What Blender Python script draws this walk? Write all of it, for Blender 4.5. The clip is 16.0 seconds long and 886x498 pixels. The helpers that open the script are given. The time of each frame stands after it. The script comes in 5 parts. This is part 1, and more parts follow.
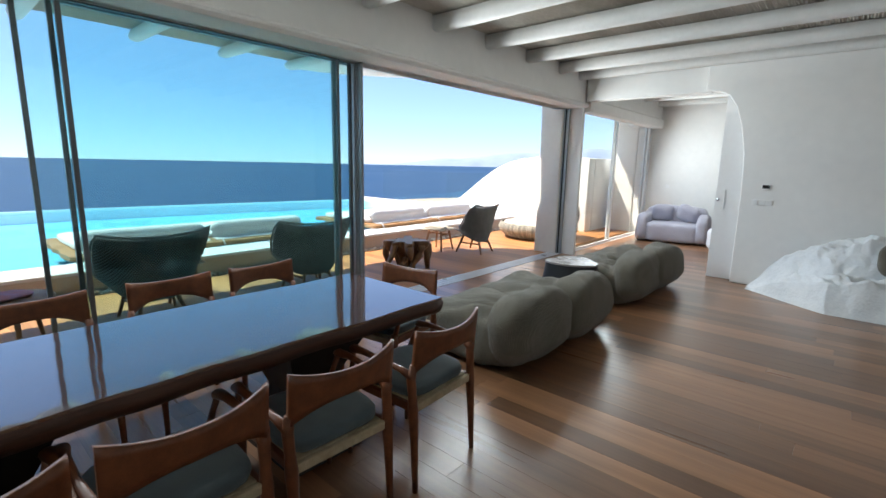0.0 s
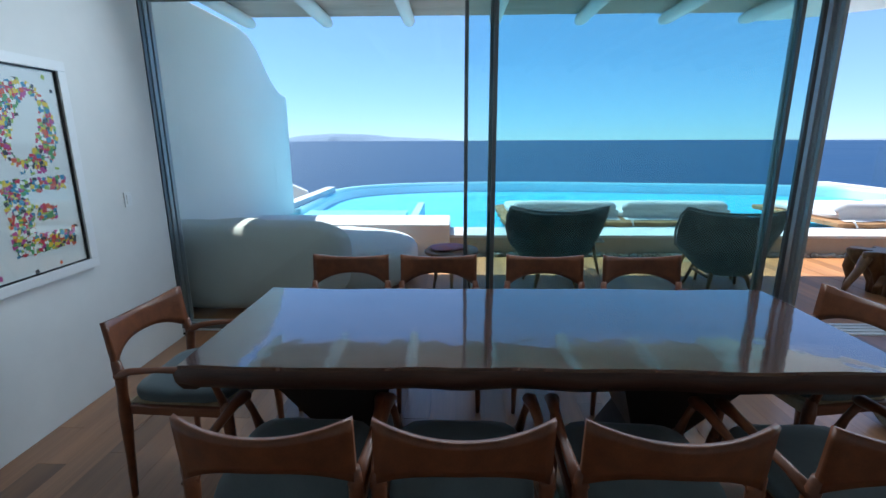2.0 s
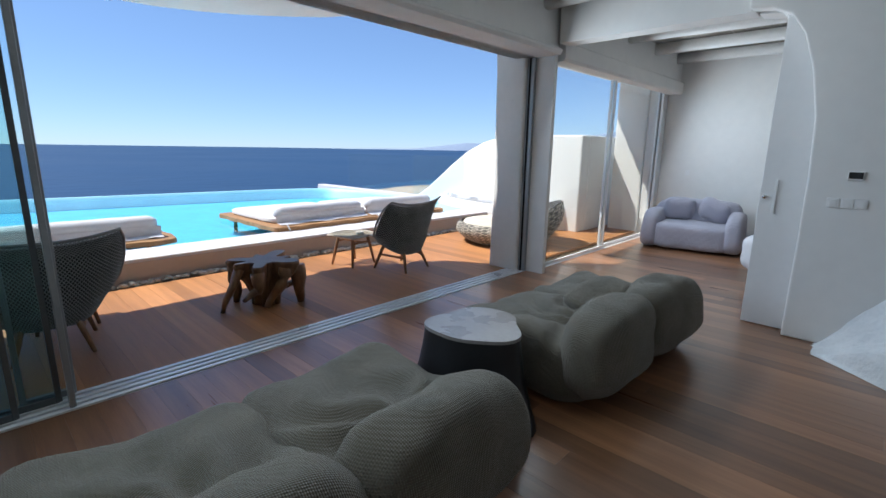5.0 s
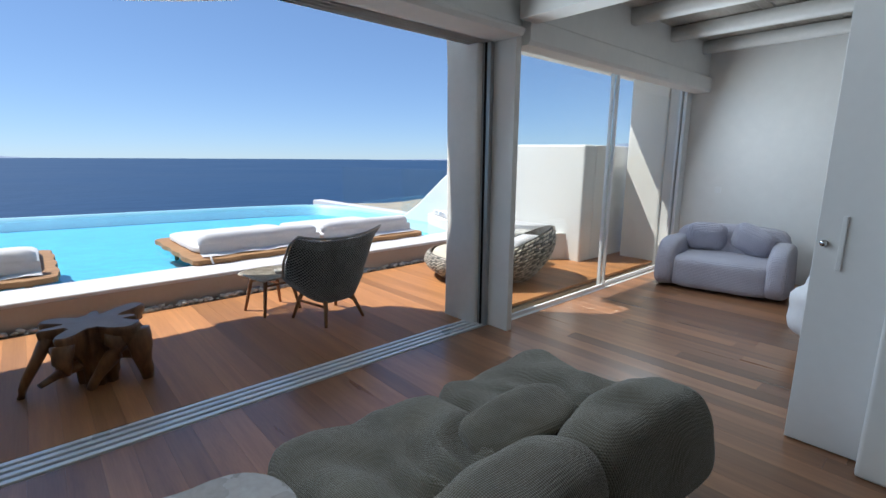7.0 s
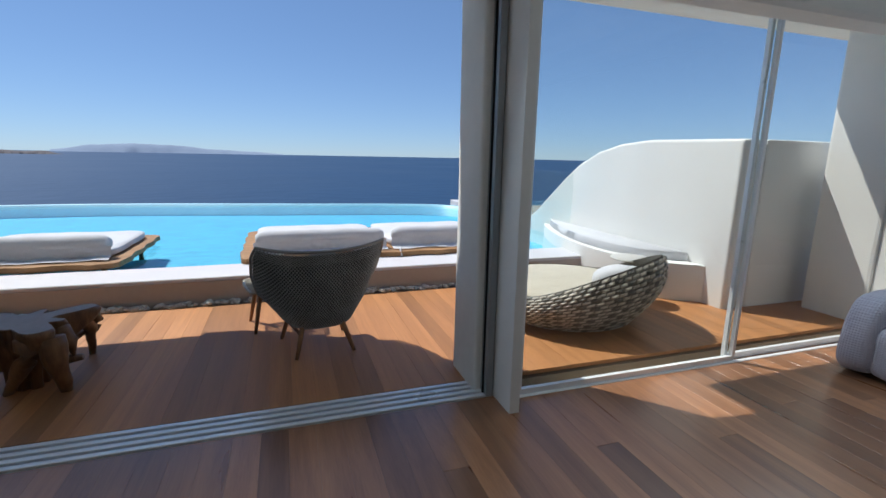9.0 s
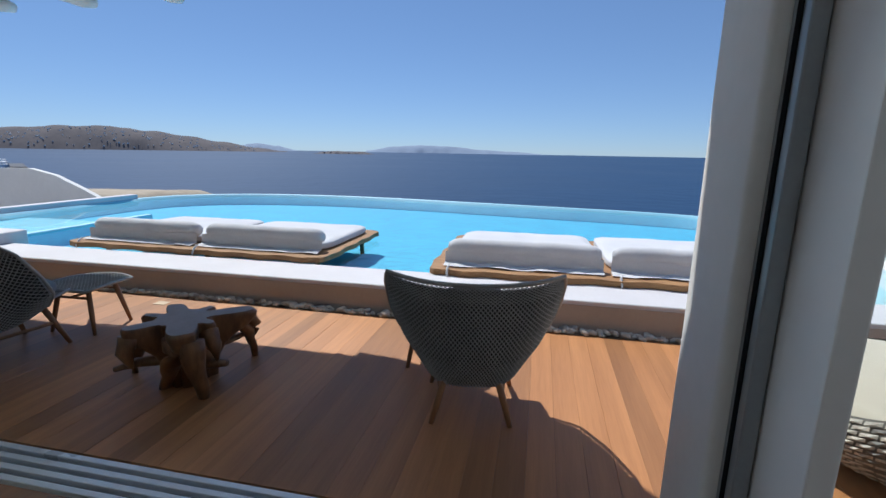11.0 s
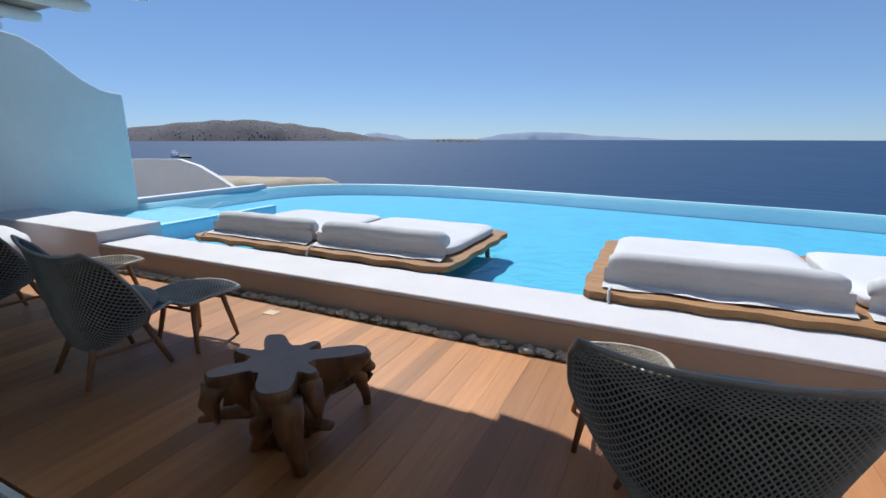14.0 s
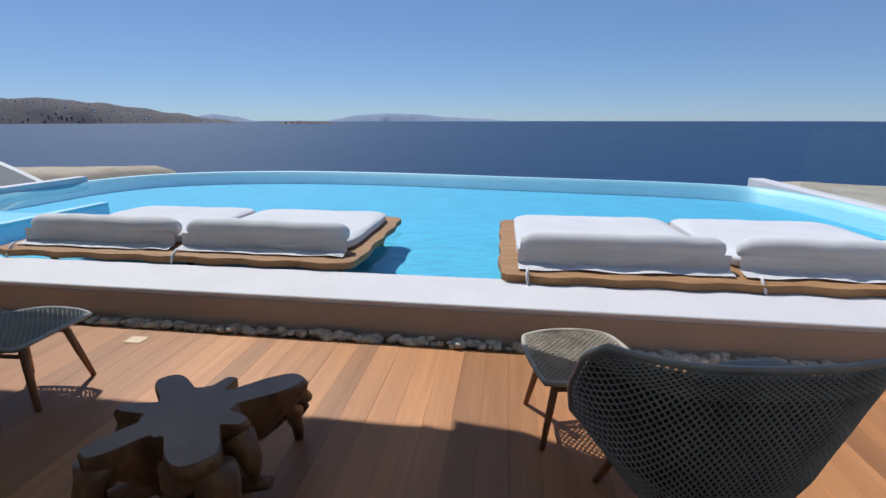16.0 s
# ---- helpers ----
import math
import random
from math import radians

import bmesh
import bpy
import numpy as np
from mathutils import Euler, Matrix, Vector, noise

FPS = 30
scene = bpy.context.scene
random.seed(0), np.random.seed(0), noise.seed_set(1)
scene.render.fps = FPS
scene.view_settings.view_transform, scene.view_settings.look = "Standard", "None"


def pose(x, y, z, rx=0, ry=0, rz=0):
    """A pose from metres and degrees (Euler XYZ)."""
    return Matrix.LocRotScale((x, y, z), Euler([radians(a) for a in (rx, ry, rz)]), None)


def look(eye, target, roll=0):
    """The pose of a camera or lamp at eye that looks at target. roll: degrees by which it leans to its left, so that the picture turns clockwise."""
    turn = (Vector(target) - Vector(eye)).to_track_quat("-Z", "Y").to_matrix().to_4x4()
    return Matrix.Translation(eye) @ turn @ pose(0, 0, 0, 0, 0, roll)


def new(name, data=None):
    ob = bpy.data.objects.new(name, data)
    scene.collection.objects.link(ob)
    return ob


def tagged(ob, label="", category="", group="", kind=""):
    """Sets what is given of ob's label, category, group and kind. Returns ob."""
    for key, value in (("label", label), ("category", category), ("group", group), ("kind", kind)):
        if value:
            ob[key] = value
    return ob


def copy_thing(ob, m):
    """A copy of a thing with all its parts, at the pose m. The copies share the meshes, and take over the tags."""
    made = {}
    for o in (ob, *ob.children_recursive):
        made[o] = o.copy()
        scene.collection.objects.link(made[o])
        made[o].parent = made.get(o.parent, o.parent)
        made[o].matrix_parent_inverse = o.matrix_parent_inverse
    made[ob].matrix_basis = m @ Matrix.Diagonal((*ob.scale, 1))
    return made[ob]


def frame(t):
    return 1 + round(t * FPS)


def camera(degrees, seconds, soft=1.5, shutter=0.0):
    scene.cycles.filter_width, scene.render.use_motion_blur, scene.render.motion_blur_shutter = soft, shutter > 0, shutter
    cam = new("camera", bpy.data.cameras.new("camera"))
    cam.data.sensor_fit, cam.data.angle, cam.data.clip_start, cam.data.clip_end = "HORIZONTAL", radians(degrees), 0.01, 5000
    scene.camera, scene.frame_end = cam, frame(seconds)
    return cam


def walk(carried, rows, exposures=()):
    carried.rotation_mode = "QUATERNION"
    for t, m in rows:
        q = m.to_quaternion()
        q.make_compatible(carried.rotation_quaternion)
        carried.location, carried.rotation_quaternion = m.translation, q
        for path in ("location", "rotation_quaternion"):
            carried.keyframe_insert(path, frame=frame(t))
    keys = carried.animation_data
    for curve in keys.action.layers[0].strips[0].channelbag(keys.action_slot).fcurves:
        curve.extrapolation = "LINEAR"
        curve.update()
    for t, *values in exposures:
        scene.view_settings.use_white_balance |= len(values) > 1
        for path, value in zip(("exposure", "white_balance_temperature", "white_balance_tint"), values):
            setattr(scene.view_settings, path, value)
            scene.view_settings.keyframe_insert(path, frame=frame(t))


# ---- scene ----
cam = camera(87.5, 16.0)
PATH = [
    (0, (1.336, 1.268, 1.489), (0.044, 2.751, 1.129), 1.2),
    (0.5, (1.304, 1.448, 1.478), (-0.366, 2.484, 1.106), 1.2),
    (1, (1.229, 1.51, 1.469), (-0.677, 1.974, 1.08), 1.1),
    (1.5, (1.093, 1.585, 1.487), (-0.862, 1.589, 1.067), 0.4),
    (2, (1.035, 1.698, 1.466), (-0.91, 1.643, 1.004), -0.2),
    (2.5, (0.992, 2.045, 1.45), (-0.932, 2.266, 0.949), -0.1),
    (3, (0.899, 2.405, 1.422), (-0.911, 3.083, 0.905), 0.0),
    (3.5, (0.83, 2.751, 1.432), (-0.792, 3.804, 0.923), 0.6),
    (4, (0.822, 3.156, 1.455), (-0.672, 4.392, 0.967), 0.7),
    (4.5, (0.745, 3.577, 1.459), (-0.668, 4.914, 0.996), 0.7),
    (5, (0.704, 3.982, 1.434), (-0.646, 5.396, 1.01), 0.9),
    (7.3, (0.365, 5.877, 1.495), (-1.146, 7.135, 1.127), 0.3),
    (7.5, (0.343, 6.051, 1.485), (-1.212, 7.254, 1.115), 0.4),
    (8, (0.234, 6.459, 1.48), (-1.433, 7.497, 1.1), 0.9),
    (8.2, (0.174, 6.635, 1.475), (-1.539, 7.596, 1.097), 1.0),
    (9.3, (0.05, 7.72, 1.482), (-1.83, 8.22, 1.085), 1.1),
    (9.8, (-0.24, 7.99, 1.485), (-2.17, 8.26, 1.08), 1.2),
    (10.3, (-0.605, 7.986, 1.487), (-2.562, 7.992, 1.074), 1.3),
    (10.5, (-0.748, 7.957, 1.445), (-2.703, 7.856, 1.037), 1.3),
    (11, (-0.986, 7.971, 1.456), (-2.903, 7.574, 1.044), 1.0),
    (11.5, (-1.2, 8.002, 1.465), (-3.037, 7.326, 1.053), 0.8),
    (12, (-1.443, 7.881, 1.458), (-3.183, 6.991, 1.034), 0.5),
    (12.5, (-1.655, 7.747, 1.452), (-3.328, 6.741, 1.017), 0.2),
    (13, (-1.814, 7.67, 1.442), (-3.475, 6.65, 0.993), 0.0),
    (13.5, (-1.844, 7.585, 1.438), (-3.542, 6.635, 0.977), -0.1),
    (14, (-1.833, 7.406, 1.446), (-3.59, 6.574, 0.979), 0.1),
    (14.5, (-1.843, 7.287, 1.442), (-3.658, 6.599, 0.963), 0.1),
    (15, (-1.914, 7.182, 1.426), (-3.777, 6.647, 0.933), 0.1),
    (15.5, (-1.986, 7.08, 1.416), (-3.878, 6.688, 0.902), -0.1),
    (16, (-2.014, 6.947, 1.433), (-3.922, 6.685, 0.894), -0.0),
]
EXPOSURES = [(0.0, 1.30, 7000, 9), (0.6, 1.04, 6400, 8), (1.5, 0.90, 5650, 3), (2.5, 0.98, 6250, 9), (3.5, 0.70, 6250, 9), (5.0, 0.58, 6250, 9), (8.0, 0.24, 6350, 8), (10.5, -0.06, 6100, 8), (12.0, 0.05, 6150, 9), (14.0, 0.0, 6200, 8), (16.0, -0.18, 6200, 9)]
walk(cam, [(t, look(eye, target, roll)) for t, eye, target, roll in PATH], EXPOSURES)

# ---- light ----
SUN = Vector((-0.52, -0.45, 1.0)).normalized()
world = bpy.data.worlds.new("sky")
scene.world = world
world.use_nodes = True
_nt = world.node_tree
_sky = _nt.nodes.new("ShaderNodeTexSky")
_sky.sky_type = "NISHITA"
_sky.sun_disc = False
_sky.sun_elevation = math.asin(SUN.z)
_sky.sun_rotation = math.atan2(SUN.x, SUN.y)
_sky.altitude = 30
_sky.air_density, _sky.dust_density, _sky.ozone_density = 0.75, 0.0, 3.0
_hue = _nt.nodes.new("ShaderNodeMix")
_hue.data_type, _hue.blend_type = "RGBA", "MULTIPLY"
_hue.inputs["Factor"].default_value = 1.0
_hue.inputs["B"].default_value = (0.66, 0.84, 1.12, 1)
_flat = _nt.nodes.new("ShaderNodeGamma")
_flat.inputs[1].default_value = 0.62
_nt.links.new(_sky.outputs[0], _flat.inputs[0])
_nt.links.new(_flat.outputs[0], _hue.inputs["A"])
_nt.links.new(_hue.outputs["Result"], _nt.nodes["Background"].inputs[0])
_nt.nodes["Background"].inputs[1].default_value = 0.185
sun = new("sun", bpy.data.lights.new("sun", "SUN"))
sun.data.energy, sun.data.angle, sun.data.color = 4.6, radians(0.55), (1.0, 0.95, 0.87)
sun.matrix_world = look(SUN * 60, (0, 0, 0))
scene.view_settings.exposure = 0.0


# the sky's light in the two openings
def sky_lamp(name, x, y0, y1, z0, z1, watts):
    lamp = new(name, bpy.data.lights.new(name, "AREA"))
    lamp.data.shape, lamp.data.size, lamp.data.size_y = "RECTANGLE", y1 - y0, z1 - z0
    lamp.data.energy, lamp.data.color = watts, (0.78, 0.90, 1.0)
    lamp.matrix_world = look((x, (y0 + y1) / 2, (z0 + z1) / 2), (x + 1, (y0 + y1) / 2, (z0 + z1) / 2 - 0.30))
    return lamp


sky_lamp("sky_lamp", -2.05, 0.3, 8.3, 2.08, 2.36, 66)
sky_lamp("sky_lamp", -2.05, 9.0, 11.8, 1.66, 2.34, 36)

# ---- materials ----
def base_mat(name):
    m = bpy.data.materials.new(name)
    m.use_nodes = True
    return m, m.node_tree.nodes, m.node_tree.links, m.node_tree.nodes["Principled BSDF"]


def mat(name, a, b=None, rough=0.6, metal=0.0, scale=2.5, fine=60.0, bump=0.15, depth=0.004, spec=0.5, stretch=(1, 1, 1), rand=0.0, sheen=0.0, coat=0.0):
    """Two tones mixed by a coarse and a fine noise, with fine relief; rand shifts the tone from piece to piece."""
    m, n, l, p = base_mat(name)
    b = b or tuple(c * 0.82 for c in a)
    tc = n.new("ShaderNodeTexCoord")
    mp = n.new("ShaderNodeMapping")
    mp.inputs["Scale"].default_value = stretch
    l.new(tc.outputs["Object"], mp.inputs[0])
    vec = mp.outputs[0]
    if rand:
        inf = n.new("ShaderNodeObjectInfo")
        off = n.new("ShaderNodeVectorMath")
        off.operation = "MULTIPLY_ADD"
        cmb = n.new("ShaderNodeCombineXYZ")
        for k in range(3):
            l.new(inf.outputs["Random"], cmb.inputs[k])
        l.new(cmb.outputs[0], off.inputs[0])
        off.inputs[1].default_value = (37.0, 53.0, 71.0)
        l.new(vec, off.inputs[2])
        vec = off.outputs[0]
    n1, n2 = n.new("ShaderNodeTexNoise"), n.new("ShaderNodeTexNoise")
    n1.inputs["Scale"].default_value, n1.inputs["Detail"].default_value = scale, 5
    n2.inputs["Scale"].default_value, n2.inputs["Detail"].default_value = fine, 3
    l.new(vec, n1.inputs["Vector"]), l.new(vec, n2.inputs["Vector"])
    add = n.new("ShaderNodeMath")
    add.operation = "MULTIPLY_ADD"
    l.new(n2.outputs[0], add.inputs[0])
    add.inputs[1].default_value = 0.4
    l.new(n1.outputs[0], add.inputs[2])
    rng = n.new("ShaderNodeMapRange")
    rng.inputs["From Min"].default_value, rng.inputs["From Max"].default_value = 0.45, 0.95
    l.new(add.outputs[0], rng.inputs[0])
    mix = n.new("ShaderNodeMix")
    mix.data_type = "RGBA"
    l.new(rng.outputs[0], mix.inputs["Factor"])
    mix.inputs["A"].default_value, mix.inputs["B"].default_value = (*b, 1), (*a, 1)
    col = mix.outputs["Result"]
    if rand:
        hsv = n.new("ShaderNodeHueSaturation")
        mr = n.new("ShaderNodeMapRange")
        mr.inputs["To Min"].default_value, mr.inputs["To Max"].default_value = 1 - rand, 1 + rand
        l.new(inf.outputs["Random"], mr.inputs[0])
        l.new(mr.outputs[0], hsv.inputs["Value"])
        l.new(col, hsv.inputs["Color"])
        col = hsv.outputs[0]
    l.new(col, p.inputs["Base Color"])
    rr = n.new("ShaderNodeMapRange")
    rr.inputs["To Min"].default_value, rr.inputs["To Max"].default_value = max(rough - 0.07, 0.02), min(rough + 0.07, 1)
    l.new(n1.outputs[0], rr.inputs[0])
    l.new(rr.outputs[0], p.inputs["Roughness"])
    p.inputs["Metallic"].default_value = metal
    p.inputs["Specular IOR Level"].default_value = spec
    p.inputs["Sheen Weight"].default_value = sheen
    p.inputs["Coat Weight"].default_value = coat
    bp = n.new("ShaderNodeBump")
    bp.inputs["Strength"].default_value, bp.inputs["Distance"].default_value = bump, depth
    l.new(add.outputs[0], bp.inputs["Height"])
    l.new(bp.outputs[0], p.inputs["Normal"])
    return m


def pane_mat(name, tint, gloss=1.0):
    """Clear sheet glass: it lets light straight through, tinted, and mirrors by Fresnel."""
    m, n, l, p = base_mat(name)
    n.remove(p)
    tr, gl, lw, mx = n.new("ShaderNodeBsdfTransparent"), n.new("ShaderNodeBsdfGlossy"), n.new("ShaderNodeLayerWeight"), n.new("ShaderNodeMixShader")
    lw.inputs[0].default_value = 0.5
    pw, fr = n.new("ShaderNodeMath"), n.new("ShaderNodeMath")
    pw.operation, fr.operation = "POWER", "MULTIPLY_ADD"
    pw.inputs[1].default_value, fr.inputs[1].default_value, fr.inputs[2].default_value = 5.0, 0.9 * gloss, 0.04
    l.new(lw.outputs["Facing"], pw.inputs[0]), l.new(pw.outputs[0], fr.inputs[0])
    tr.inputs[0].default_value, gl.inputs["Roughness"].default_value = (*tint, 1), 0.0
    l.new(fr.outputs[0], mx.inputs[0]), l.new(tr.outputs[0], mx.inputs[1]), l.new(gl.outputs[0], mx.inputs[2])
    l.new(mx.outputs[0], n["Material Output"].inputs[0])
    return m


def water_mat(name):
    m = pane_mat(name, (0.74, 0.97, 1.0), 0.55)
    n, l = m.node_tree.nodes, m.node_tree.links
    tc, ns, bp = n.new("ShaderNodeTexCoord"), n.new("ShaderNodeTexNoise"), n.new("ShaderNodeBump")
    ns.inputs["Scale"].default_value, ns.inputs["Detail"].default_value = 7.0, 6
    bp.inputs["Strength"].default_value, bp.inputs["Distance"].default_value = 0.9, 0.06
    l.new(tc.outputs["Object"], ns.inputs["Vector"]), l.new(ns.outputs[0], bp.inputs["Height"])
    for k in n:
        if k.bl_idname in ("ShaderNodeBsdfGlossy", "ShaderNodeLayerWeight"):
            l.new(bp.outputs[0], k.inputs["Normal"])
    return m


def knit_mat(name, a, b, size=185.0, bump=0.42, rough=0.95):
    """Woven or knitted cloth: two crossed wave bands over a blotchy tone."""
    m = mat(name, a, b, rough=rough, scale=4, fine=90, bump=0.2, spec=0.15, sheen=0.3)
    n, l, p = m.node_tree.nodes, m.node_tree.links, m.node_tree.nodes["Principled BSDF"]
    tc = n.new("ShaderNodeTexCoord")
    hs = []
    for d in ("X", "Y", "Z"):
        w = n.new("ShaderNodeTexWave")
        w.bands_direction = d
        w.inputs["Scale"].default_value = size / 6.0
        w.inputs["Distortion"].default_value = 0.6
        l.new(tc.outputs["Object"], w.inputs["Vector"])
        hs.append(w.outputs["Fac"])
    s = hs[0]
    for h in hs[1:]:
        ad = n.new("ShaderNodeMath")
        l.new(s, ad.inputs[0]), l.new(h, ad.inputs[1])
        s = ad.outputs[0]
    bp = n.new("ShaderNodeBump")
    bp.inputs["Strength"].default_value, bp.inputs["Distance"].default_value = bump, 0.006
    l.new(s, bp.inputs["Height"])
    l.new(p.inputs["Normal"].links[0].from_socket, bp.inputs["Normal"])
    l.new(bp.outputs[0], p.inputs["Normal"])
    return m


def wood_mat(name, a, b, rough=0.4, along="x", rand=0.2, grain=1.0, coat=0.0, spec=0.5):
    st = {"x": (0.9, 9, 9), "y": (9, 0.9, 9), "z": (9, 9, 0.9)}[along]
    return mat(name, a, b, rough=rough, scale=1.6 * grain, fine=14 * grain, bump=0.12, depth=0.002, stretch=st, rand=rand, coat=coat, spec=spec)


PLASTER = mat("plaster", (0.80, 0.79, 0.77), (0.72, 0.715, 0.70), rough=0.85, scale=0.9, fine=9, bump=0.25, depth=0.01)
PLASTER_OUT = mat("plaster_outside", (0.84, 0.83, 0.80), (0.76, 0.75, 0.72), rough=0.9, scale=1.1, fine=14, bump=0.3, depth=0.008)
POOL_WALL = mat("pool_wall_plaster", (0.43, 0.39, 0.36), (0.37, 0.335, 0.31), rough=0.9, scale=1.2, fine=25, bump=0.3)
COPING = mat("coping_plaster", (0.66, 0.65, 0.68), (0.59, 0.58, 0.61), rough=0.75, scale=1.5, fine=30, bump=0.2)
PAINT = mat("white_paint", (0.80, 0.80, 0.80), (0.75, 0.75, 0.75), rough=0.4, scale=1.2, fine=20, bump=0.05)
BEAM = mat("painted_beam", (0.78, 0.78, 0.77), (0.66, 0.66, 0.64), rough=0.7, scale=2.0, fine=22, bump=0.4, depth=0.008)
REED = mat("reed", (0.68, 0.65, 0.60), (0.40, 0.38, 0.34), rough=0.8, scale=1.2, fine=30, bump=0.3, stretch=(3, 0.5, 1))
FLOORWOOD = wood_mat("floor_wood", (0.31, 0.150, 0.072), (0.185, 0.084, 0.040), rough=0.30, rand=0.40, spec=0.5, coat=0.5)
FLOORWOOD.node_tree.nodes["Principled BSDF"].inputs["Coat Roughness"].default_value = 0.26
DECKWOOD = wood_mat("deck_wood", (0.48, 0.220, 0.086), (0.34, 0.147, 0.054), rough=0.50, rand=0.25)
CHAIRWOOD = wood_mat("chair_wood", (0.205, 0.066, 0.024), (0.11, 0.033, 0.013), rough=0.38, rand=0.1, grain=1.4)
TABLEWOOD = wood_mat("table_wood", (0.10, 0.045, 0.028), (0.045, 0.020, 0.013), rough=0.08, along="y", rand=0, spec=0.9, coat=1.0)
TABLEWOOD.node_tree.nodes["Principled BSDF"].inputs["Coat IOR"].default_value = 1.9
TABLEWOOD.node_tree.nodes["Principled BSDF"].inputs["Coat Roughness"].default_value = 0.025
_tn, _tl = TABLEWOOD.node_tree.nodes, TABLEWOOD.node_tree.links
_tc, _wv, _wb = _tn.new("ShaderNodeTexCoord"), _tn.new("ShaderNodeTexNoise"), _tn.new("ShaderNodeBump")
_wv.inputs["Scale"].default_value, _wv.inputs["Detail"].default_value = 5.0, 2
_wb.inputs["Strength"].default_value, _wb.inputs["Distance"].default_value = 0.5, 0.004
_tl.new(_tc.outputs["Object"], _wv.inputs["Vector"]), _tl.new(_wv.outputs[0], _wb.inputs["Height"])
_tl.new(_wb.outputs[0], _tn["Principled BSDF"].inputs["Coat Normal"])
TABLEEDGE = wood_mat("table_edge", (0.10, 0.045, 0.026), (0.030, 0.014, 0.010), rough=0.5, along="y", rand=0, grain=1.5)
DARKSTEEL = mat("dark_base", (0.020, 0.016, 0.015), rough=0.5)
RAFT = wood_mat("raft_wood", (0.42, 0.23, 0.10), (0.24, 0.12, 0.05), rough=0.7, along="y", rand=0.1, grain=1.5)
TEAK = wood_mat("teak_leg", (0.36, 0.185, 0.09), (0.22, 0.105, 0.05), rough=0.6, along="z", rand=0.1)
ROOT = mat("root_wood", (0.30, 0.150, 0.066), (0.060, 0.022, 0.011), rough=0.42, scale=9, fine=40, bump=0.6, depth=0.012, stretch=(1, 1, 0.35))
ROOTTOP = mat("root_top", (0.33, 0.25, 0.20), (0.24, 0.17, 0.13), rough=0.5, scale=6, fine=50, bump=0.2)
SEATPAD = mat("seat_cushion", (0.085, 0.115, 0.125), (0.055, 0.075, 0.085), rough=0.95, scale=5, fine=200, bump=0.4, sheen=0.2)
CORD = mat("woven_cord", (0.52, 0.42, 0.28), (0.36, 0.28, 0.17), rough=0.9, scale=20, fine=150, bump=0.8)
KNIT = knit_mat("grey_knit", (0.195, 0.175, 0.135), (0.120, 0.108, 0.083), size=240.0, bump=0.6)
WEAVE = mat("dark_weave", (0.37, 0.375, 0.365), (0.22, 0.225, 0.22), rough=0.38, scale=6, fine=120, bump=0.3)
LIGHTWEAVE = mat("light_weave", (0.58, 0.54, 0.46), (0.30, 0.27, 0.22), rough=0.55, scale=22, fine=90, bump=0.4)
GREYWEAVE = mat("grey_weave", (0.17, 0.16, 0.14), (0.09, 0.085, 0.075), rough=0.6, scale=22, fine=90, bump=0.4)
STOOLWEAVE = mat("stool_weave", (0.55, 0.50, 0.42), (0.30, 0.27, 0.22), rough=0.6, scale=14, fine=80, bump=0.4)
CANVAS = mat("white_canvas", (0.70, 0.70, 0.72), (0.62, 0.62, 0.65), rough=0.95, scale=3, fine=40, bump=0.35, depth=0.008, sheen=0.2)
COVER = mat("grey_cover", (0.62, 0.62, 0.58), (0.54, 0.54, 0.50), rough=0.95, scale=2.5, fine=18, bump=0.5, depth=0.015)
BEIGE = mat("beige_cushion", (0.60, 0.55, 0.45), (0.52, 0.47, 0.38), rough=0.95, scale=4, fine=120, bump=0.3)
LILAC = knit_mat("lilac_quilt", (0.44, 0.43, 0.50), (0.37, 0.36, 0.43), size=110, bump=0.5)
ALU = mat("aluminium", (0.86, 0.88, 0.90), (0.78, 0.80, 0.82), rough=0.30, metal=0.25, scale=3, fine=60, bump=0.05)
FRAME = mat("grey_frame", (0.34, 0.36, 0.37), (0.28, 0.295, 0.305), rough=0.35, metal=0.4, scale=3, fine=60, bump=0.05)
DARKALU = mat("dark_frame", (0.16, 0.175, 0.18), (0.11, 0.12, 0.125), rough=0.35, metal=0.5)
RUBBER = mat("black_gasket", (0.010, 0.010, 0.011), rough=0.9, spec=0.05)
BLACK = mat("black_stump", (0.012, 0.013, 0.016), (0.007, 0.008, 0.010), rough=0.42, scale=5, fine=40, bump=0.3)
STUMPTOP = mat("stump_top", (0.36, 0.34, 0.33), (0.24, 0.22, 0.21), rough=0.28, scale=5, fine=40, bump=0.15)
POOLTILE = mat("pool_shell", (0.13, 0.56, 0.78), (0.10, 0.47, 0.69), rough=0.7, scale=2.0, fine=10, bump=0.1)
POOLRIM = mat("pool_rim", (0.38, 0.72, 0.86), (0.32, 0.65, 0.80), rough=0.5, scale=2, fine=12, bump=0.1)
WATER = water_mat("water")
GLASS = pane_mat("clear_glass", (0.935, 0.978, 0.975))
GLASS2 = pane_mat("green_glass", (0.79, 0.925, 0.93))
GLASS3 = pane_mat("pale_glass", (0.965, 0.985, 0.98))
SEA = mat("sea", (0.009, 0.046, 0.118), (0.006, 0.033, 0.088), rough=0.45, scale=0.006, fine=0.09, bump=0.9, depth=1.5, spec=0.22)
HILL = mat("far_hill", (0.150, 0.130, 0.128), (0.070, 0.066, 0.078), rough=1.0, scale=0.012, fine=0.06, bump=0.08, depth=4)
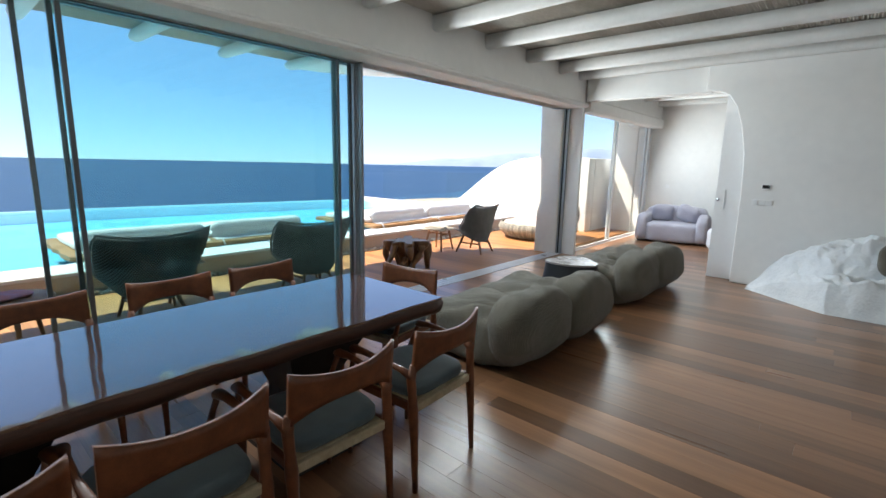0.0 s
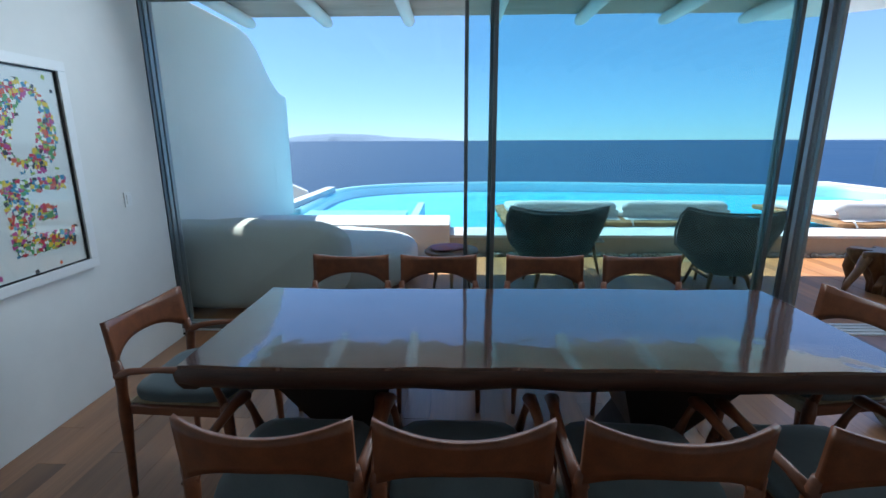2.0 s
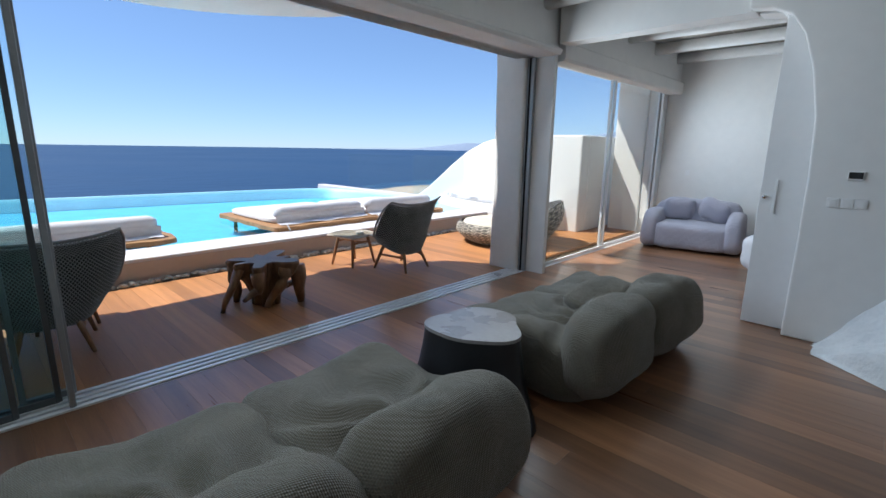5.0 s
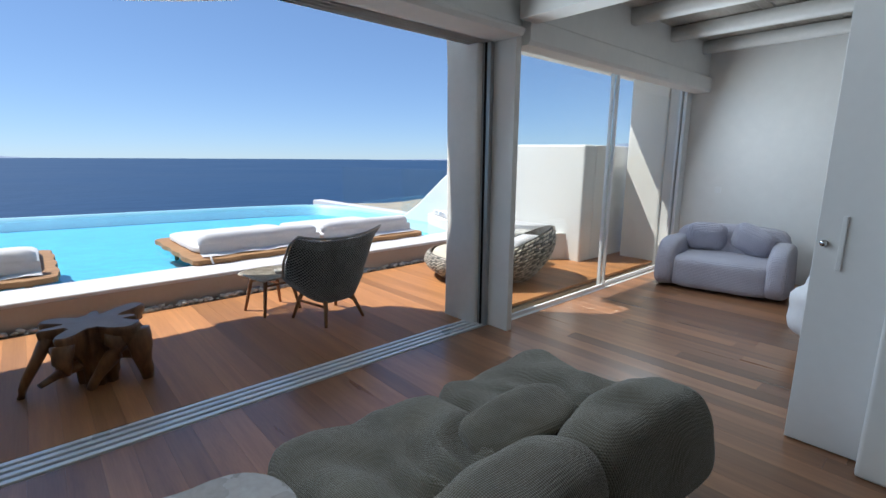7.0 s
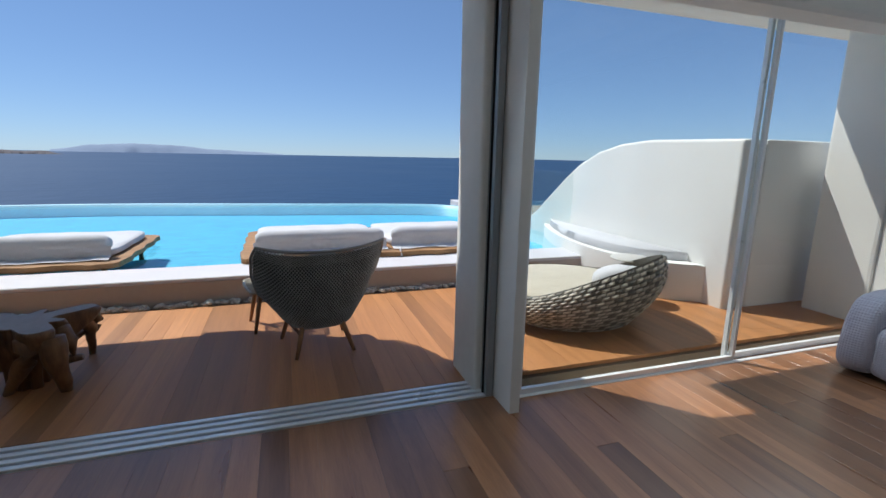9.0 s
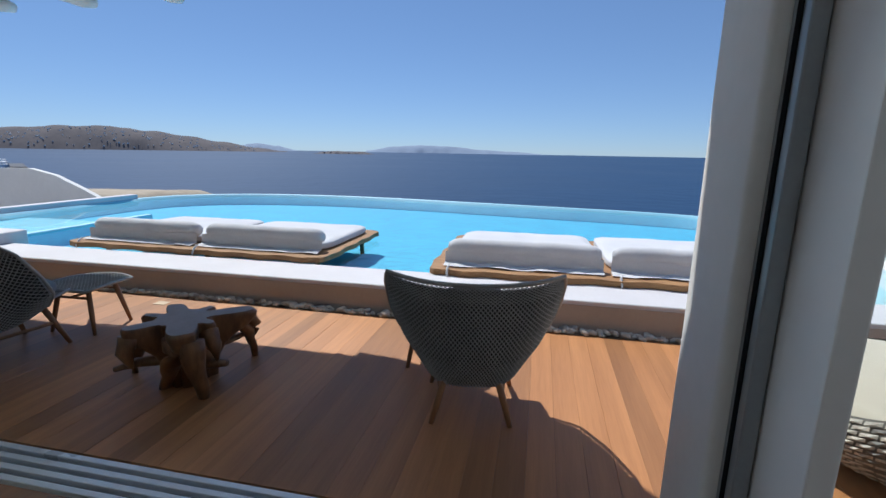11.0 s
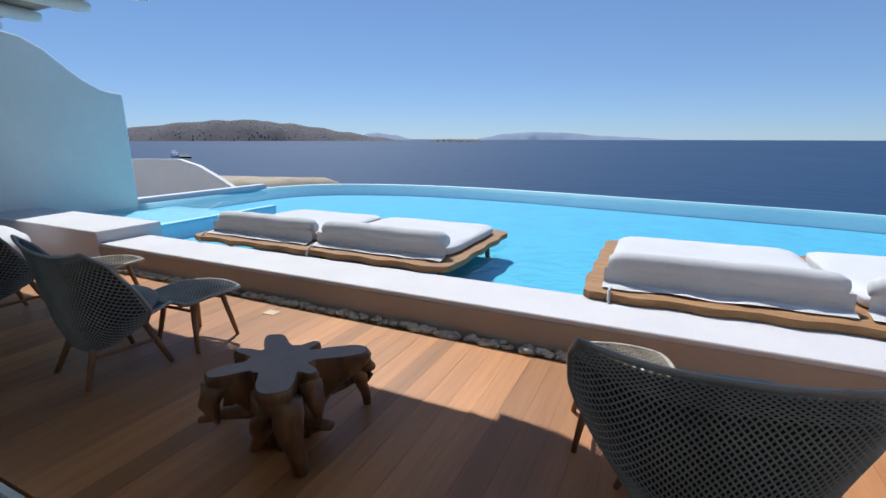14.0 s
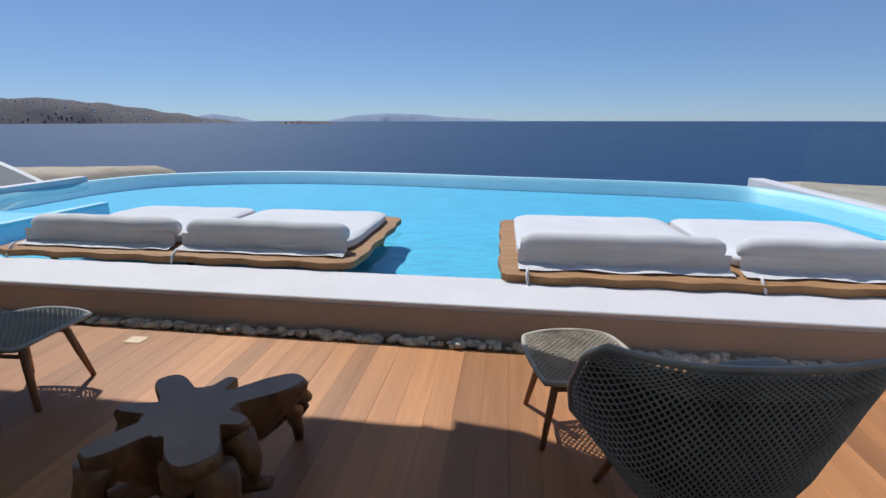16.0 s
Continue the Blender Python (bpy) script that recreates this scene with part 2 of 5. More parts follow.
# the air's haze over distant land is put into this pale blue colour
HAZE = mat("haze_tinted_hill", (0.24, 0.30, 0.40), (0.20, 0.26, 0.36), rough=1.0, scale=0.004, fine=0.03, bump=0.1)
EARTH = mat("dry_earth", (0.50, 0.42, 0.32), (0.33, 0.27, 0.20), rough=1.0, scale=0.3, fine=3, bump=0.6, depth=0.1)
PAPER = mat("art_paper", (0.80, 0.80, 0.79), rough=0.6)
DEVICE = mat("dark_display", (0.02, 0.02, 0.022), rough=0.2)
CHROME = mat("chrome", (0.7, 0.7, 0.7), rough=0.18, metal=1.0)
TABLEMETAL = mat("painted_metal", (0.60, 0.58, 0.54), rough=0.4)

# ---- building helpers ----
def smooth(ob, flag=True):
    for f in ob.data.polygons:
        f.use_smooth = flag
    return ob


def part(name, bm, material, parent=None, label="", shade=False):
    """One bmesh as one mesh object, under a thing or a part."""
    me = bpy.data.meshes.new(name)
    bm.normal_update()
    bm.to_mesh(me)
    bm.free()
    me.materials.append(material)
    ob = new(name, me)
    if parent is not None:
        ob.parent = parent
    if label:
        ob["label"] = label
    return smooth(ob) if shade else ob


def thing(name, m, label, category, group="", kind=""):
    e = new(name)
    e.empty_display_size = 0.1
    e.matrix_world = m
    return tagged(e, label, category, group, kind)


def put_box(bm, x0, x1, y0, y1, z0, z1, m=None):
    vs = [bm.verts.new((x, y, z)) for z in (z0, z1) for y in (y0, y1) for x in (x0, x1)]
    for q in ((0, 2, 3, 1), (4, 5, 7, 6), (0, 1, 5, 4), (2, 6, 7, 3), (0, 4, 6, 2), (1, 3, 7, 5)):
        bm.faces.new([vs[i] for i in q])
    if m is not None:
        bmesh.ops.transform(bm, matrix=m, verts=vs)
    return vs


def box(x0, x1, y0, y1, z0, z1, bevel=0.0, seg=2):
    bm = bmesh.new()
    put_box(bm, x0, x1, y0, y1, z0, z1)
    if bevel:
        bmesh.ops.bevel(bm, geom=bm.edges[:], offset=bevel, segments=seg, affect="EDGES", profile=0.6)
    return bm


def prism(points, z0, z1, bevel=0.0):
    """An upright prism over a plan outline (anticlockwise)."""
    bm = bmesh.new()
    lo = [bm.verts.new((x, y, z0)) for x, y in points]
    hi = [bm.verts.new((x, y, z1)) for x, y in points]
    bm.faces.new(lo[::-1]), bm.faces.new(hi)
    k = len(points)
    for i in range(k):
        bm.faces.new((lo[i], lo[(i + 1) % k], hi[(i + 1) % k], hi[i]))
    if bevel:
        top = [e for e in bm.edges if all(v in hi for v in e.verts)]
        bmesh.ops.bevel(bm, geom=top, offset=bevel, segments=3, affect="EDGES", profile=0.6)
    return bm


def slab_xz(points, y0, y1, bevel=0.0):
    """A wall with a shaped outline in x and z, from y0 to y1."""
    bm = prism(points, 0, y1 - y0, 0)
    bmesh.ops.transform(bm, matrix=Matrix(((1, 0, 0, 0), (0, 0, 1, y0), (0, 1, 0, 0), (0, 0, 0, 1))), verts=bm.verts)
    bmesh.ops.recalc_face_normals(bm, faces=bm.faces)
    if bevel:
        es = [e for e in bm.edges if len(e.link_faces) == 2 and e.calc_face_angle(0) > 0.9]
        bmesh.ops.bevel(bm, geom=es, offset=bevel, segments=3, affect="EDGES", profile=0.6)
    return bm


def tube(path, radii, sides=8, bm=None, flat=1.0, up=(0, 0, 1)):
    """A limb swept along a path, with a radius at each point; flat squeezes it across."""
    bm = bm or bmesh.new()
    pts = [Vector(p) for p in path]
    rings = []
    for i, p in enumerate(pts):
        d = (pts[min(i + 1, len(pts) - 1)] - pts[max(i - 1, 0)]).normalized()
        ref = Vector(up) if abs(d.dot(Vector(up))) < 0.95 else Vector((1, 0, 0))
        s = d.cross(ref).normalized()
        u = s.cross(d)
        r = radii[i] if isinstance(radii, (list, tuple)) else radii
        rings.append([bm.verts.new(p + s * (r * math.cos(a)) + u * (r * flat * math.sin(a))) for a in (2 * math.pi * k / sides for k in range(sides))])
    for a, b in zip(rings, rings[1:]):
        for k in range(sides):
            bm.faces.new((a[k], a[(k + 1) % sides], b[(k + 1) % sides], b[k]))
    bm.faces.new(rings[0][::-1]), bm.faces.new(rings[-1])
    return bm


def lathe(profile, sides=24, bm=None, centre=(0, 0)):
    """A turned body from (radius, z) pairs."""
    bm = bm or bmesh.new()
    rings = [[bm.verts.new((centre[0] + r * math.cos(a), centre[1] + r * math.sin(a), z)) for a in (2 * math.pi * k / sides for k in range(sides))] for r, z in profile]
    for a, b in zip(rings, rings[1:]):
        for k in range(sides):
            bm.faces.new((a[k], a[(k + 1) % sides], b[(k + 1) % sides], b[k]))
    bm.faces.new(rings[0][::-1]), bm.faces.new(rings[-1])
    return bm


def blob(sx, sy, sz, power=3.0, rough=0.03, freq=2.5, seed=0, nu=40, nv=24, shape=None):
    """A soft stuffed body: a rounded block with swellings and folds."""
    bm = bmesh.new()
    rows = []
    off = Vector((seed * 7.3, seed * 3.1, seed * 1.7))
    for j in range(nv + 1):
        lat = math.pi * (j / nv - 0.5)
        row = []
        for i in range(nu):
            lon = 2 * math.pi * i / nu
            d = Vector((math.cos(lat) * math.cos(lon), math.cos(lat) * math.sin(lon), math.sin(lat)))
            k = (abs(d.x) ** power + abs(d.y) ** power + abs(d.z) ** power) ** (-1 / power)
            q = Vector((d.x * k * sx, d.y * k * sy, d.z * k * sz))
            w = rough * (noise.noise(q * freq + off) + 0.5 * noise.noise(q * freq * 2.3 + off))
            q += d * w
            if shape:
                q = shape(q)
            row.append(bm.verts.new(q))
            if j in (0, nv):
                break
        rows.append(row)
    for j in range(nv):
        a, b = rows[j], rows[j + 1]
        for i in range(nu):
            i2 = (i + 1) % nu
            if len(a) == 1:
                bm.faces.new((a[0], b[i2], b[i]))
            elif len(b) == 1:
                bm.faces.new((a[i], a[i2], b[0]))
            else:
                bm.faces.new((a[i], a[i2], b[i2], b[i]))
    return bm


def structure(name, bm, material, label, category, shade=False):
    return tagged(part(name, bm, material, None, "", shade), label, category, "", "structure")


# ---- the house ----
OPEN_TOP, CEIL = 2.46, 2.97
XW, XG = -2.02, -2.38          # room face of the lintel, line of the sliding glass
YS, YP, YE = -0.39, 8.42, 12.55  # picture wall, partition, bedroom's end wall
XB = 4.6                        # back of the room

structure("floor_slab", box(XG + 0.02, XB, YS, YE, -0.30, -0.02), EARTH, "levelling bed under the timber floor", "floor")
structure("wall_south_end", box(-2.54, -2.215, -0.64, -0.535, -0.3, 3.3), PLASTER, "white plastered end of the wall beside the glass", "wall")
structure("wall_south", box(-2.215, XB + 0.2, YS - 0.25, YS, -0.3, 3.3), PLASTER, "white plastered wall with a framed print", "wall")
structure("wall_east", box(XB, XB + 0.2, YS, YE, -0.3, 3.3), PLASTER, "plain white plastered wall", "wall")
structure("wall_north", box(-2.54, XB + 0.2, YE, YE + 0.25, -0.3, 3.3), PLASTER, "white plastered end wall of the bedroom", "wall")
# partition with its wide opening: the jamb swells out in a soft curve
jamb = [(0.25, 0.0), (0.25, 0.8), (0.245, 1.3), (0.225, 1.7), (0.16, 2.05), (0.08, 2.30), (-0.02, 2.45), (-0.14, 2.51), (-0.30, 2.53), (-0.30, 3.1), (XB, 3.1), (XB, 0.0)]
structure("wall_partition", slab_xz(jamb, YP, YP + 0.13, 0.02), PLASTER, "white plastered partition with a curved jamb", "wall", True)
structure("wall_partition_rear", slab_xz([(x + (0.03 if x < 4 else 0), z) for x, z in jamb], YP + 0.22, YP + 0.42), PLASTER, "white plastered rear leaf of the partition", "wall")
structure("wall_header", box(-2.02, -0.28, 8.55, 8.76, 2.53, 3.1), PLASTER, "white plastered header over the bedroom opening", "wall")
# lintels over the glass, with a rounded lower lip
def lintel(name, y0, y1, z0, lip, xo=-2.54):
    pts = [(xo, z0), (XW - 0.02, z0), (XW, z0 + 0.03), (XW, z0 + lip), (XW - 0.05, z0 + lip + 0.03), (XW - 0.05, 3.1), (xo, 3.1)]
    bm = prism(pts, 0, y1 - y0)
    bmesh.ops.transform(bm, matrix=Matrix(((1, 0, 0, 0), (0, 0, 1, y0), (0, 1, 0, 0), (0, 0, 0, 1))), verts=bm.verts)
    bmesh.ops.recalc_face_normals(bm, faces=bm.faces)
    return structure(name, bm, PLASTER, "white plastered lintel above the sliding glass", "lintel")


lintel("lintel_living", -0.535, 8.62, OPEN_TOP - 0.03, 0.05)
lintel("lintel_bedroom", 8.69, YE, 2.375, 0.18, -2.22)
structure("wall_head_bedroom", box(-2.54, -2.222, 8.69, YE, 2.56, 3.1), PLASTER, "white plastered head above the bedroom glass", "wall")
# column between the two openings, with a leaf of wall that flares outside
structure("wall_column", box(-2.42, -2.105, 8.625, 8.69, -0.3, 3.1, 0.006), PLASTER, "white plastered column between the openings", "column")
fin = [(-2.42, -0.05), (-2.42, 2.92), (-2.86, 2.92), (-2.82, 2.3), (-2.81, 1.2), (-2.82, 0.4), (-2.83, -0.05)]
structure("wall_fin", slab_xz(fin, 8.53, 8.82, 0.03), PLASTER_OUT, "white plastered wall fin flaring towards the roof", "wall", True)


# ceilings: boards of reed over painted beams
def reeds(name, x0, x1, y0, y1, z, step):
    bm = bmesh.new()
    x = x0
    while x < x1:
        r = random.uniform(0.5, 0.62) * step
        y = y0
        while y < y1:
            ln = min(random.uniform(0.7, 1.5), y1 - y)
            zz = z + random.uniform(0, 0.008)
            a, b = x + random.uniform(-0.006, 0.006), x + random.uniform(-0.006, 0.006)
            v = [bm.verts.new(p) for p in ((a - r, y, zz + r), (a, y, zz), (a + r, y, zz + r), (b - r, y + ln, zz + r), (b, y + ln, zz), (b + r, y + ln, zz + r))]
            bm.faces.new((v[0], v[3], v[4], v[1])), bm.faces.new((v[1], v[4], v[5], v[2]))
            y += ln
        x += step
    return tagged(part(name, bm, REED), "whitewashed reed matting laid across the beams", "ceiling", "", "structure")


reeds("ceiling_living", XW - 0.05, XB, YS, 8.55, CEIL, 0.026)
reeds("ceiling_bedroom", XW - 0.05, XB, 8.76, YE, CEIL, 0.026)
structure("ceiling_roof", box(-2.54, XB + 0.2, YS - 0.25, YE + 0.25, 3.1, 3.3), PLASTER_OUT, "flat white roof slab", "roof")


def beam(name, x0, x1, y, z, w=0.12, h=0.14, sag=0.012):
    n = 14
    bm = bmesh.new()
    rings = []
    for i in range(n + 1):
        x = x0 + (x1 - x0) * i / n
        dy, dz = sag * noise.noise((x * 0.9, y, 3)), sag * noise.noise((x * 0.9, y, 9))
        hw, hh = w / 2 * (1 + 0.08 * noise.noise((x, y, 5))), h / 2
        prof = [(-hw, hh), (-hw, -hh * 0.6), (-hw * 0.65, -hh), (hw * 0.65, -hh), (hw, -hh * 0.6), (hw, hh)]
        rings.append([bm.verts.new((x, y + dy + a, z + dz + b)) for a, b in prof])
    for a, b in zip(rings, rings[1:]):
        for k in range(6):
            bm.faces.new((a[k], b[k], b[(k + 1) % 6], a[(k + 1) % 6]))
    bm.faces.new(rings[0]), bm.faces.new(rings[-1][::-1])
    bmesh.ops.recalc_face_normals(bm, faces=bm.faces)
    return tagged(part(name, bm, BEAM, None, "", True), "white-painted timber ceiling beam under reed matting", "beam", "ceiling beams", "structure")


for i in range(11):
    beam("beam", -2.08, XB, 8.60 - 0.90 * i if i else 8.35, CEIL - 0.075)
for y in (9.45, 10.4, 11.35, 12.3):
    beam("beam", -2.08, XB, y, CEIL - 0.075)

# roof overhang: reed on round poles to the south, a plain slab further on
reeds("ceiling_pergola", -5.42, -2.54, -1.1, 5.4, 3.0, 0.03)
structure("roof_pergola", box(-5.50, -2.54, -1.15, 5.42, 3.04, 3.12, 0.02), PLASTER_OUT, "white edge of the reed pergola roof", "roof")
for y in (-0.95, 0.05, 1.1, 2.18, 3.25, 4.3, 5.3):
    bm = tube([(-2.54, y, 2.925), (-3.8, y + 0.01, 2.93), (-5.28, y, 2.92), (-5.42, y, 2.925)], [0.075, 0.08, 0.075, 0.05], 12)
    tagged(part("pergola_pole", bm, BEAM, None, "", True), "round white-painted pergola pole with a rounded end", "pole", "pergola poles", "structure")
edge = [(-2.54, 5.42), (-5.5, 5.42), (-5.46, 5.75), (-5.3, 6.15), (-5.05, 6.55), (-4.75, 6.9), (-4.4, 7.25), (-3.86, 7.55), (-3.5, 7.9), (-3.27, 8.3), (-3.2, 8.7), (-3.25, 9.4), (-3.38, 10.5), (-3.45, 11.4), (-3.42, 12.4), (-3.4, 13.4), (-2.54, 13.4)]
structure("roof_soffit", prism(edge[::-1], 2.92, 3.12, 0.0), PLASTER_OUT, "white plastered soffit of the roof overhang", "roof")

structure("roof_soffit_north", box(-3.48, -2.545, 8.83, 13.39, 2.75, 2.916, 0.02), PLASTER_OUT, "white plastered soffit over the bedroom terrace", "roof")

# outside walls
wing = [(-2.54, 2.92), (-5.0, 2.90), (-5.43, 2.90), (-5.7, 2.86), (-5.97, 2.72), (-6.2, 2.52), (-6.4, 2.36), (-6.7, 2.20), (-7.02, 2.16), (-7.02, -0.8), (-2.54, -0.8)]
structure("wall_garden_south", slab_xz(wing, -1.45, -1.15, 0.03), PLASTER_OUT, "white plastered garden wall with a swooping top", "wall", True)
structure("wall_return", box(-2.62, -2.56, -1.45, -0.535, -0.3, 2.92), PLASTER_OUT, "short white return wall beside the glass", "wall")
arc = [(-3.25, -0.8), (-3.25, 1.70), (-4.5, 1.72), (-5.0, 1.68), (-5.45, 1.58), (-5.9, 1.39), (-6.3, 1.13), (-6.7, 0.84), (-7.05, 0.58), (-7.4, 0.38), (-7.6, 0.27), (-7.6, -0.8)]
structure("wall_garden_north", slab_xz(arc, 11.60, 11.90, 0.04), PLASTER_OUT, "white plastered garden wall falling in an arc", "wall", True)
structure("wall_recess", box(-3.55, -3.25, 11.9, 13.2, -0.5, 1.70, 0.03), PLASTER_OUT, "low white wall closing the terrace", "wall")
structure("wall_recess_end", box(-3.55, -2.5, 13.2, 13.4, -0.5, 1.70, 0.02), PLASTER_OUT, "low white wall closing the terrace", "wall")
structure("wall_wing_north", box(-3.10, -2.545, 12.52, 12.80, -0.3, 2.74, 0.03), PLASTER_OUT, "tall white wall wing under the roof", "wall")


# ---- sliding glass ----
def track(name, y0, y1, xs, w=0.0165):
    t = thing(name, Matrix(), "brushed aluminium floor track with parallel rails", "door track", "", "structure")
    part("tray", box(xs[0] + 0.03, xs[-1] - 0.03, y0, y1, -0.040, -0.028), RUBBER, t, "black tray")
    for x in xs:
        part("rail", box(x - w, x + w, y0, y1, -0.028, 0.006, 0.003, 1), ALU, t)
    for a, b in zip(xs, xs[1:]):
        part("gasket", box(min(a, b) + w, max(a, b) - w, y0, y1, -0.027, -0.022), RUBBER, t, "black rubber groove")
    return t


track("track_1", -0.535, 8.62, [-2.36, -2.42, -2.48, -2.54])
track("track_2", 8.70, YE, [-2.27, -2.33])


def stile(t, x, y, z0, z1, wx=0.035, wy=0.028, m=None):
    part("stile", box(x - wx / 2, x + wx / 2, y - wy / 2, y + wy / 2, z0, z1, 0.003, 1), m or DARKALU, t)


def panel(name, x, y0, y1, z1, glass, label, m=None):
    t = thing(name, Matrix(), label, "sliding door", "", "structure")
    for y in (y0, y1):
        stile(t, x, y, 0.012, z1, m=m)
    part("rail", box(x - 0.015, x + 0.015, y0, y1, 0.008, 0.045), m or DARKALU, t)
    part("rail", box(x - 0.015, x + 0.015, y0, y1, z1 - 0.03, z1), m or DARKALU, t)
    g = part("pane", box(x - 0.004, x + 0.004, y0 + 0.014, y1 - 0.014, 0.045, z1 - 0.03), glass, t)
    g.visible_shadow = False
    return t


panel("door_1", -2.36, -0.475, 1.97, 2.45, GLASS, "frameless sliding glass panel with slim grey stiles")
panel("door_2", -2.42, 1.77, 4.02, 2.45, GLASS2, "frameless sliding glass panel, slid behind another")
panel("door_3", -2.48, 1.95, 4.205, 2.45, GLASS2, "greenish sliding glass panel parked behind another")
panel("door_4", -2.54, 4.06, 4.28, 2.45, GLASS, "edge of a sliding glass panel in the stack", FRAME)
panel("door_5", -2.29, 8.78, 10.58, 2.53, GLASS3, "bedroom sliding glass panel with slim stiles", ALU)
panel("door_6", -2.33, 10.55, 12.38, 2.53, GLASS3, "bedroom sliding glass panel with slim stiles", ALU)
for k, x in enumerate((-2.36, -2.42, -2.48)):
    stile(bpy.data.objects["door_4"], x, 4.25 + 0.006 * k, 0.012, 2.45, 0.040, 0.030, FRAME)
fr = thing("window_frame", Matrix(), "grey aluminium frame round the sliding glass", "frame", "", "structure")
for x in (-2.35, -2.41, -2.47, -2.53):
    part("jamb", box(x - 0.022, x + 0.022, 8.575, 8.62, 0, OPEN_TOP, 0.004, 1), FRAME, fr)
    part("jamb", box(x - 0.022, x + 0.022, -0.535, -0.495, 0, OPEN_TOP, 0.004, 1), FRAME, fr)
    part("head", box(x - 0.020, x + 0.020, -0.495, 8.575, OPEN_TOP - 0.03, OPEN_TOP + 0.002), ALU, fr)
for x in (-2.38, -2.44, -2.50):
    part("seal", box(x - 0.012, x + 0.012, 8.571, 8.62, 0, OPEN_TOP), RUBBER, fr)
    part("seal", box(x - 0.008, x + 0.008, -0.495, 8.588, OPEN_TOP - 0.015, OPEN_TOP), RUBBER, fr)
fr2 = thing("window_frame", Matrix(), "pale aluminium frame round the bedroom glass", "frame", "", "structure")
for x in (-2.27, -2.33):
    part("jamb", box(x - 0.022, x + 0.022, 12.38, 12.545, 0, 2.555, 0.004, 1), ALU, fr2)
    part("jamb", box(x - 0.022, x + 0.022, 8.735, 8.765, 0, 2.555, 0.004, 1), ALU, fr2)
    part("head", box(x - 0.020, x + 0.020, 8.765, 12.38, 2.525, 2.557), ALU, fr2)

# sliding leaf that runs into the partition
leaf = thing("door_7", Matrix(), "white sliding door leaf, slid open into the wall", "sliding door", "", "structure")
lf = part("leaf", box(-0.06, 0.95, YP + 0.145, YP + 0.20, 0.008, 2.52, 0.004), PAINT, leaf)
part("handle", box(0.035, 0.055, YP + 0.13, YP + 0.144, 0.96, 1.23, 0.004), PAINT, lf, "slim white pull handle")
part("lock", tube([(-0.025, YP + 0.145, 1.09), (-0.025, YP + 0.125, 1.09)], 0.016, 14), CHROME, lf, "round chrome lock", True)

# ---- terrace, pool and distance ----
structure("terrace_bed", box(-4.82, -2.57, -1.2, 13.4, -0.35, -0.055), EARTH, "dark gap under the terrace boards", "ground")

# pool: outline of the water, anticlockwise from the coping's south end
RIM = [(-7.0, -1.25), (-8.9, -1.35), (-10.3, -1.30), (-11.3, -0.85), (-12.0, 0.2), (-12.4, 1.6), (-12.5, 3.0), (-12.4, 4.6), (-12.1, 6.6), (-11.8, 8.6), (-11.55, 10.1), (-11.1, 11.3), (-10.2, 11.75), (-9.0, 11.9), (-7.6, 11.9)]


def curve(points, n=6):
    """A smooth line through the points."""
    out = []
    for i in range(len(points) - 1):
        p = [Vector((*points[min(max(k, 0), len(points) - 1)], 0)) for k in (i - 1, i, i + 1, i + 2)]
        for j in range(n):
            t = j / n
            q = 0.5 * ((2 * p[1]) + (p[2] - p[0]) * t + (2 * p[0] - 5 * p[1] + 4 * p[2] - p[3]) * t * t + (3 * p[1] - p[0] - 3 * p[2] + p[3]) * t ** 3)
            out.append((q.x, q.y))
    return out + [tuple(points[-1])]


rim = curve(RIM)
shell = [(-5.39, -1.16)] + rim + [(-5.39, 11.62)]


def ribbon(line, inner, outer, z0, z1):
    """A low kerb along a line, between two offsets to its side."""
    bm = bmesh.new()
    rows = []
    for i, (x, y) in enumerate(line):
        a, b = line[max(i - 1, 0)], line[min(i + 1, len(line) - 1)]
        d = Vector((b[0] - a[0], b[1] - a[1])).normalized()
        nrm = Vector((-d.y, d.x))
        rows.append([bm.verts.new((x + nrm.x * o, y + nrm.y * o, z)) for o, z in ((inner, z0), (inner, z1 - 0.01), (inner - (inner - outer) * 0.1, z1), (outer, z1), (outer, z0))])
    for a, b in zip(rows, rows[1:]):
        for k in range(5):
            bm.faces.new((a[k], a[(k + 1) % 5], b[(k + 1) % 5], b[k]))
    bm.faces.new(rows[0]), bm.faces.new(rows[-1][::-1])
    bmesh.ops.recalc_face_normals(bm, faces=bm.faces)
    return bm


bm = bmesh.new()
bm.faces.new([bm.verts.new((x, y, 0.0)) for x, y in shell])
structure("pool_floor", bm, POOLTILE, "pale blue pool floor under the water", "pool")
structure("pool_wall", ribbon(rim, 0.02, -0.18, -2.2, 0.262), POOLRIM, "pale blue overflow edge of the infinity pool", "pool", True)
bm = bmesh.new()
bm.faces.new([bm.verts.new((x, y, 0.225)) for x, y in shell])
wt = structure("water", bm, WATER, "clear turquoise pool water with fine ripples", "water")
wt.visible_shadow = False
structure("pool_inner_wall", box(-5.41, -5.385, -1.15, 11.60, -0.75, 0.21), POOLTILE, "pale blue inner face of the pool", "pool")
structure("pool_kerb", box(-5.39, -4.825, 1.62, 11.60, -0.5, 0.262, 0.018, 3), COPING, "white plastered pool coping beside the deck", "coping")
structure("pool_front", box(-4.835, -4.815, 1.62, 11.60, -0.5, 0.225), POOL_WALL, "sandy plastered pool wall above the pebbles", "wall")
